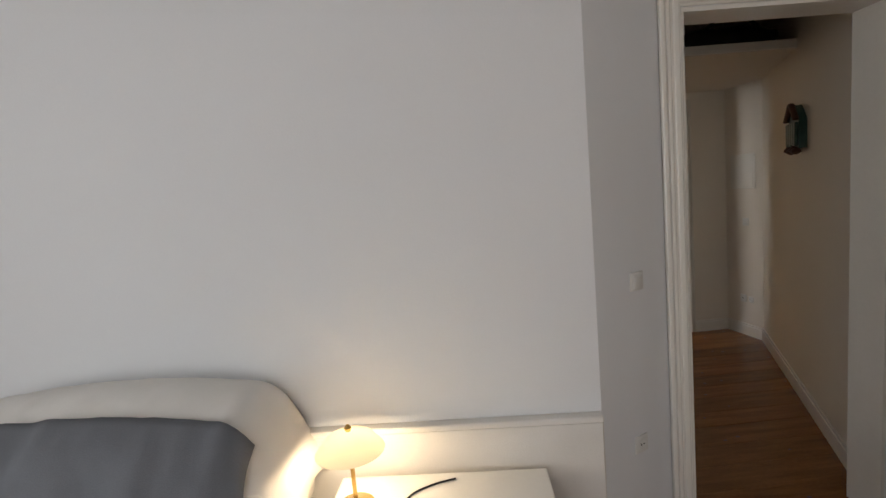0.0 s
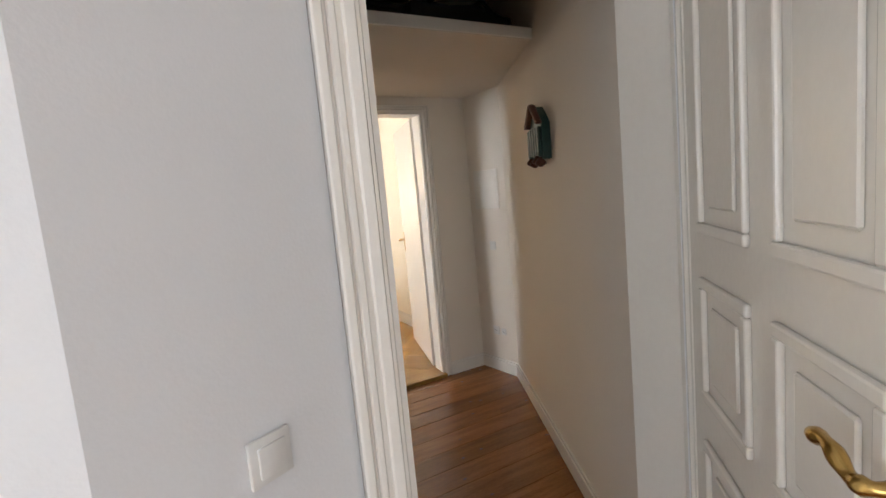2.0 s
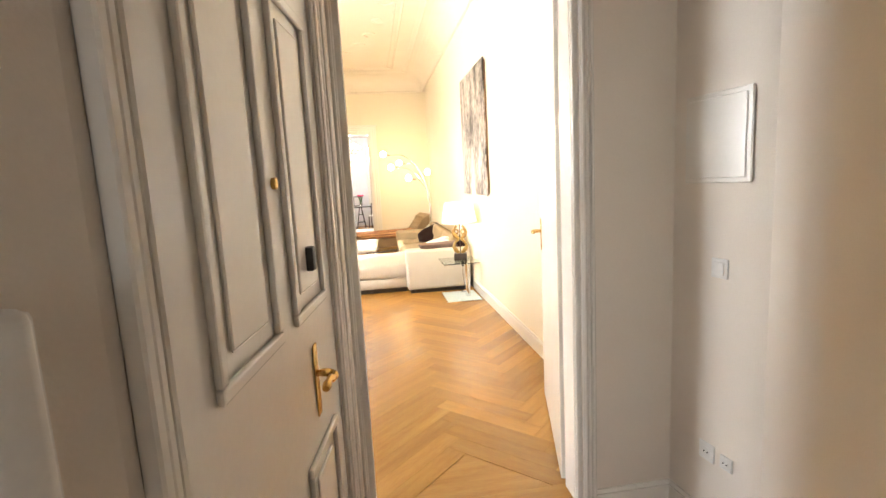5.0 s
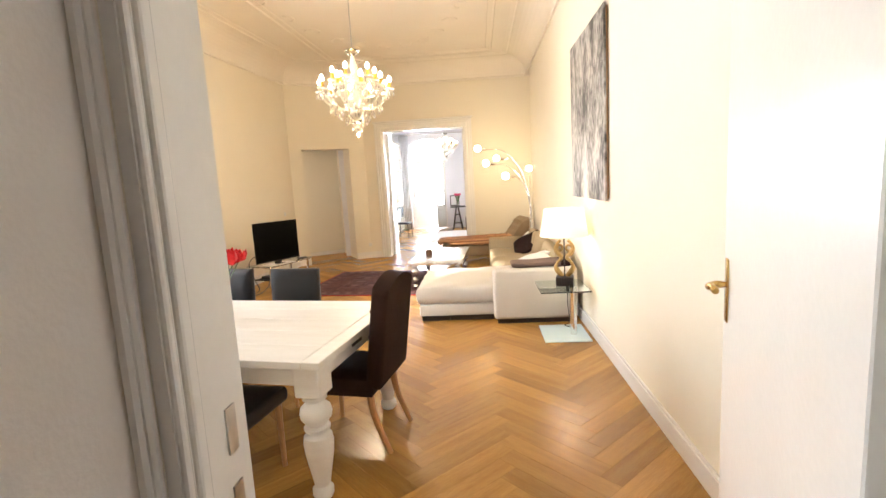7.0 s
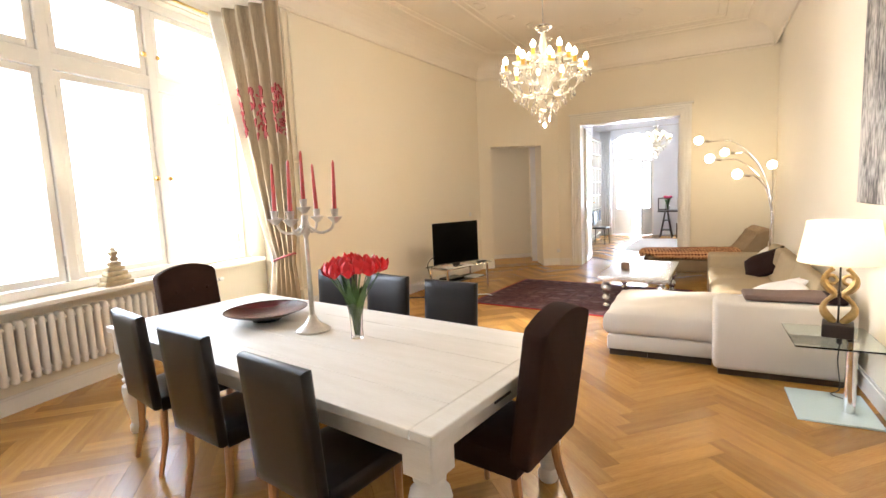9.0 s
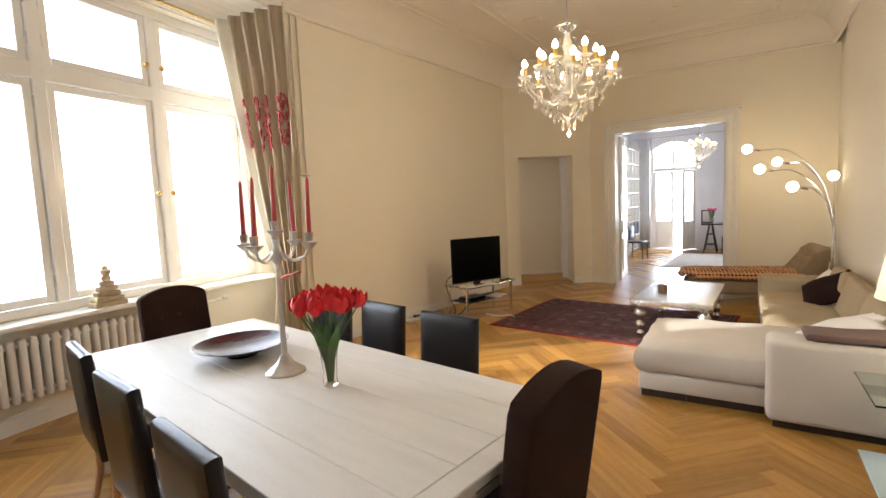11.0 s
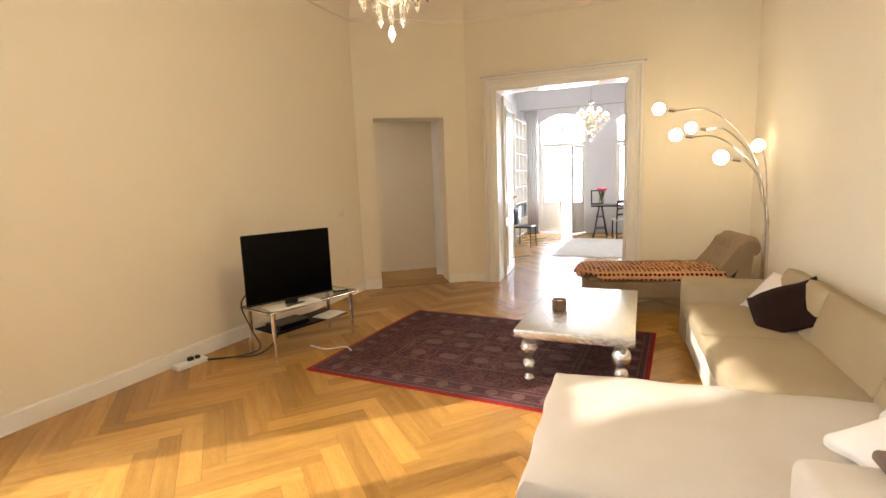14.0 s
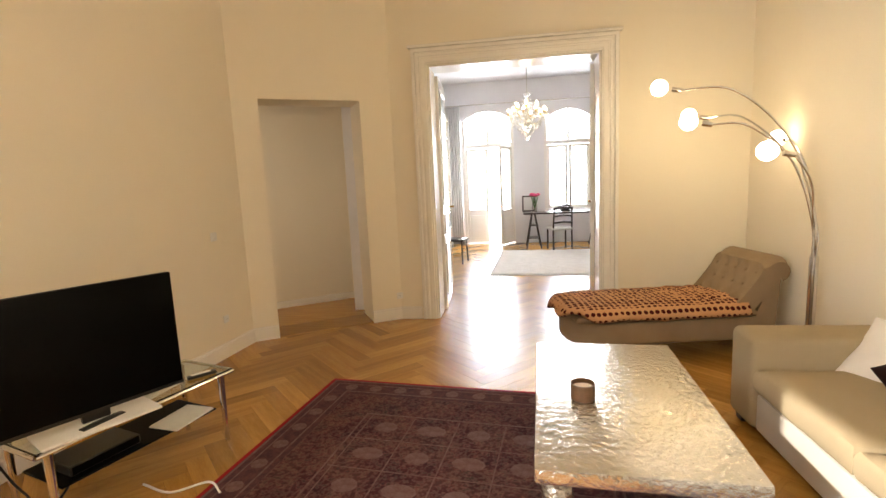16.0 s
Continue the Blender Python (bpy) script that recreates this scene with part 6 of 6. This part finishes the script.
wc = thing("desk_chair", "dark wooden chair with a pale seat at the desk", "chair", (2.20, 20.10, 0), 14)
part("seat", cushion(0.46, 0.44, 0.07, 0.2, 6, m=pose(0, 0, 0.43)), "bust", wc, "pale upholstered seat")
for x in (-0.20, 0.20):
    part("leg", tube([(x, 0.19, 0.44), (x, 0.2, 0)], 0.019, 8), "darkwood", wc)
    part("leg", tube(curve_pts([(x, -0.2, 0.0), (x, -0.19, 0.44), (x * 0.95, -0.24, 0.92)], 4), 0.019, 8), "darkwood", wc)
for zz in (0.90, 0.74, 0.60):
    part("back_rail", tube(curve_pts([(-0.19, -0.235, zz), (0, -0.26, zz + 0.02), (0.19, -0.235, zz)], 4), 0.022, 8), "darkwood", wc)
fv = thing("flower_vase", "clear vase with pink flowers on the desk", "vase", (1.70, 20.5, 0.80))
part("vase", lathe([(0.05, 0), (0.06, 0.1), (0.05, 0.2), (0.046, 0.2), (0.05, 0.1), (0.04, 0.01)], 16), "crystal", fv)
b = bmesh.new()
for k in range(14):
    bmesh.ops.create_icosphere(b, subdivisions=1, radius=0.035, matrix=pose(0.10 * math.cos(k * 2.4) * (k / 14) ** 0.5, 0.10 * math.sin(k * 2.4) * (k / 14) ** 0.5, 0.36 + 0.04 * random.random()))
part("blossoms", b, "pinkpetal", fv, "pink blossoms")
b = bmesh.new()
for k in range(10):
    tube([(0, 0, 0.05), (0.08 * math.cos(k * 2.4), 0.08 * math.sin(k * 2.4), 0.35)], 0.006, 5, bm=b)
part("stems", b, "leaf", fv)
pf = thing("picture_frame", "dark framed picture standing on the desk", "picture frame", (1.58, 20.72, 0.80), 4)
part("frame", box((-0.15, -0.01, 0), (0.15, 0.01, 0.36), 0.004, 1), "darkwood", pf, smooth=False)
part("sheet", box((-0.12, -0.013, 0.03), (0.12, -0.0105, 0.33)), "paper", pf, smooth=False)
tl = thing("telephone", "black old-fashioned telephone on the desk", "telephone", (2.35, 20.48, 0.80), 10)
part("body", prism([(-0.10, 0), (0.10, 0), (0.06, 0.09), (-0.06, 0.09)], -0.07, 0.07, m=pose(0, 0, 0, 90)), "plastic", tl)
part("handset", tube(curve_pts([(-0.12, 0, 0.10), (-0.06, 0, 0.13), (0.06, 0, 0.13), (0.12, 0, 0.10)], 4), 0.02, 8), "plastic", tl)
ws = thing("white_sofa", "white sofa end in the back room", "sofa", (3.35, 18.6, 0))
part("seat", cushion(0.9, 1.6, 0.25, 0.15, 8, m=pose(0, 0, 0.20)), "bedwhite", ws)
part("base", box((-0.44, -0.78, 0.03), (0.44, 0.78, 0.22), 0.02, 2), "bedwhite", ws)
part("armrest", box((-0.44, 0.60, 0.03), (0.44, 0.82, 0.60), 0.05, 3), "bedwhite", ws)
part("back_cushion", box((0.30, -0.78, 0.2), (0.50, 0.80, 0.75), 0.06, 3), "bedwhite", ws)

# ---------------------------------------------------------------- floor pieces
structure("floor_landing", box((-4, -4, -0.35), (5, 23, -0.20)), "joint", "sub-floor beneath the flat")


def herringbone(parent, inside, near, L=0.75, W=0.125, name="plank"):
    """Oak blocks laid in herringbone along y; the near ones singly, the rest joined."""
    t = 0.016
    g = 0.0006
    c = math.sqrt(0.5)
    shared = bpy.data.meshes.new("oak_block")
    b = box((g, g, -t), (L - g, W - g, 0.0), 0.0)
    b.to_mesh(shared)
    b.free()
    shared.materials.append(M["parquet"])
    rest = [bmesh.new(), bmesh.new()]
    turn = [Matrix.Rotation(math.pi * (0.25 + 0.5 * q), 4, "Z") for q in (0, 1)]
    count = 0
    for i in range(-140, 260):
        for j in range(-18, 19):
            for kind in (0, 1):
                u, v = i * W + j * L, i * W - j * L
                if kind:
                    u, v = u + W, v + W
                    m = Matrix.Translation((u, v, 0)) @ Matrix.Rotation(math.pi / 2, 4, "Z")
                else:
                    m = Matrix.Translation((u, v, 0))
                m = Matrix.Translation((1.0, 5.0, 0)) @ Matrix.Rotation(math.pi / 4, 4, "Z") @ m
                p = m @ Vector((L / 2, W / 2, 0))
                if not inside(p.x, p.y):
                    continue
                if near(p.x, p.y) and count < 300:
                    count += 1
                    ob = new(name, shared)
                    ob.parent = parent
                    ob.matrix_world = m
                else:
                    box((g, g, -t), (L - g, W - g, 0.0), bm=rest[kind], m=turn[kind].inverted() @ m)
    for kind in (0, 1):
        ob = part("parquet_rest", rest[kind], "parquet", parent, smooth=False)
        ob.matrix_world = turn[kind]
        ob["kind"] = "stuff"


def in_living(x, y):
    if not (5.10 < y < FAR + 0.15 and x < RX + 0.25):
        return False
    if y < 9.5:
        return x > -2.95
    return x > TV0[0] - 0.25 and not (y > 14.6 and x < -0.75)


fl_living = bpy.data.objects["floor"]
herringbone(fl_living, in_living, lambda x, y: 0.9 < x < 3.4 and 5.2 < y < 11.2)
herringbone(bpy.data.objects["floor_salon"], lambda x, y: -0.6 < x < 4.4 and FAR + 0.18 <= y < SY + 0.1, lambda x, y: False)


def boards(parent, x0, x1, y0, y1, w, z):
    y = y0
    k = 0
    while y < y1 - 0.02:
        e = min(y + w * (0.9 + 0.2 * random.random()), y1)
        bm = box((x0, y + 0.0015, z - 0.022), (x1, e - 0.0015, z), 0.0015, 1)
        part("board", bm, "pine", parent, smooth=False)
        for q in range(3):
            kx, ky = random.uniform(max(x0, 1.3), min(x1, 3.6)), random.uniform(y + 0.04, e - 0.04)
            part("knot", lathe([(random.uniform(0.008, 0.018), z - 0.002), (0.006, z + 0.0006)], 10, m=pose(kx, ky, 0) @ Matrix.Diagonal((1.7, 1, 1, 1))), "knot", parent, smooth=False)
        y = e
        k += 1


boards(bpy.data.objects["floor_hall"], 1.2, 3.75, 1.72, 4.765, 0.21, -0.03)
boards(bpy.data.objects["floor_bedroom"], -3.3, 3.3, -3.1, 1.72, 0.24, -0.03)
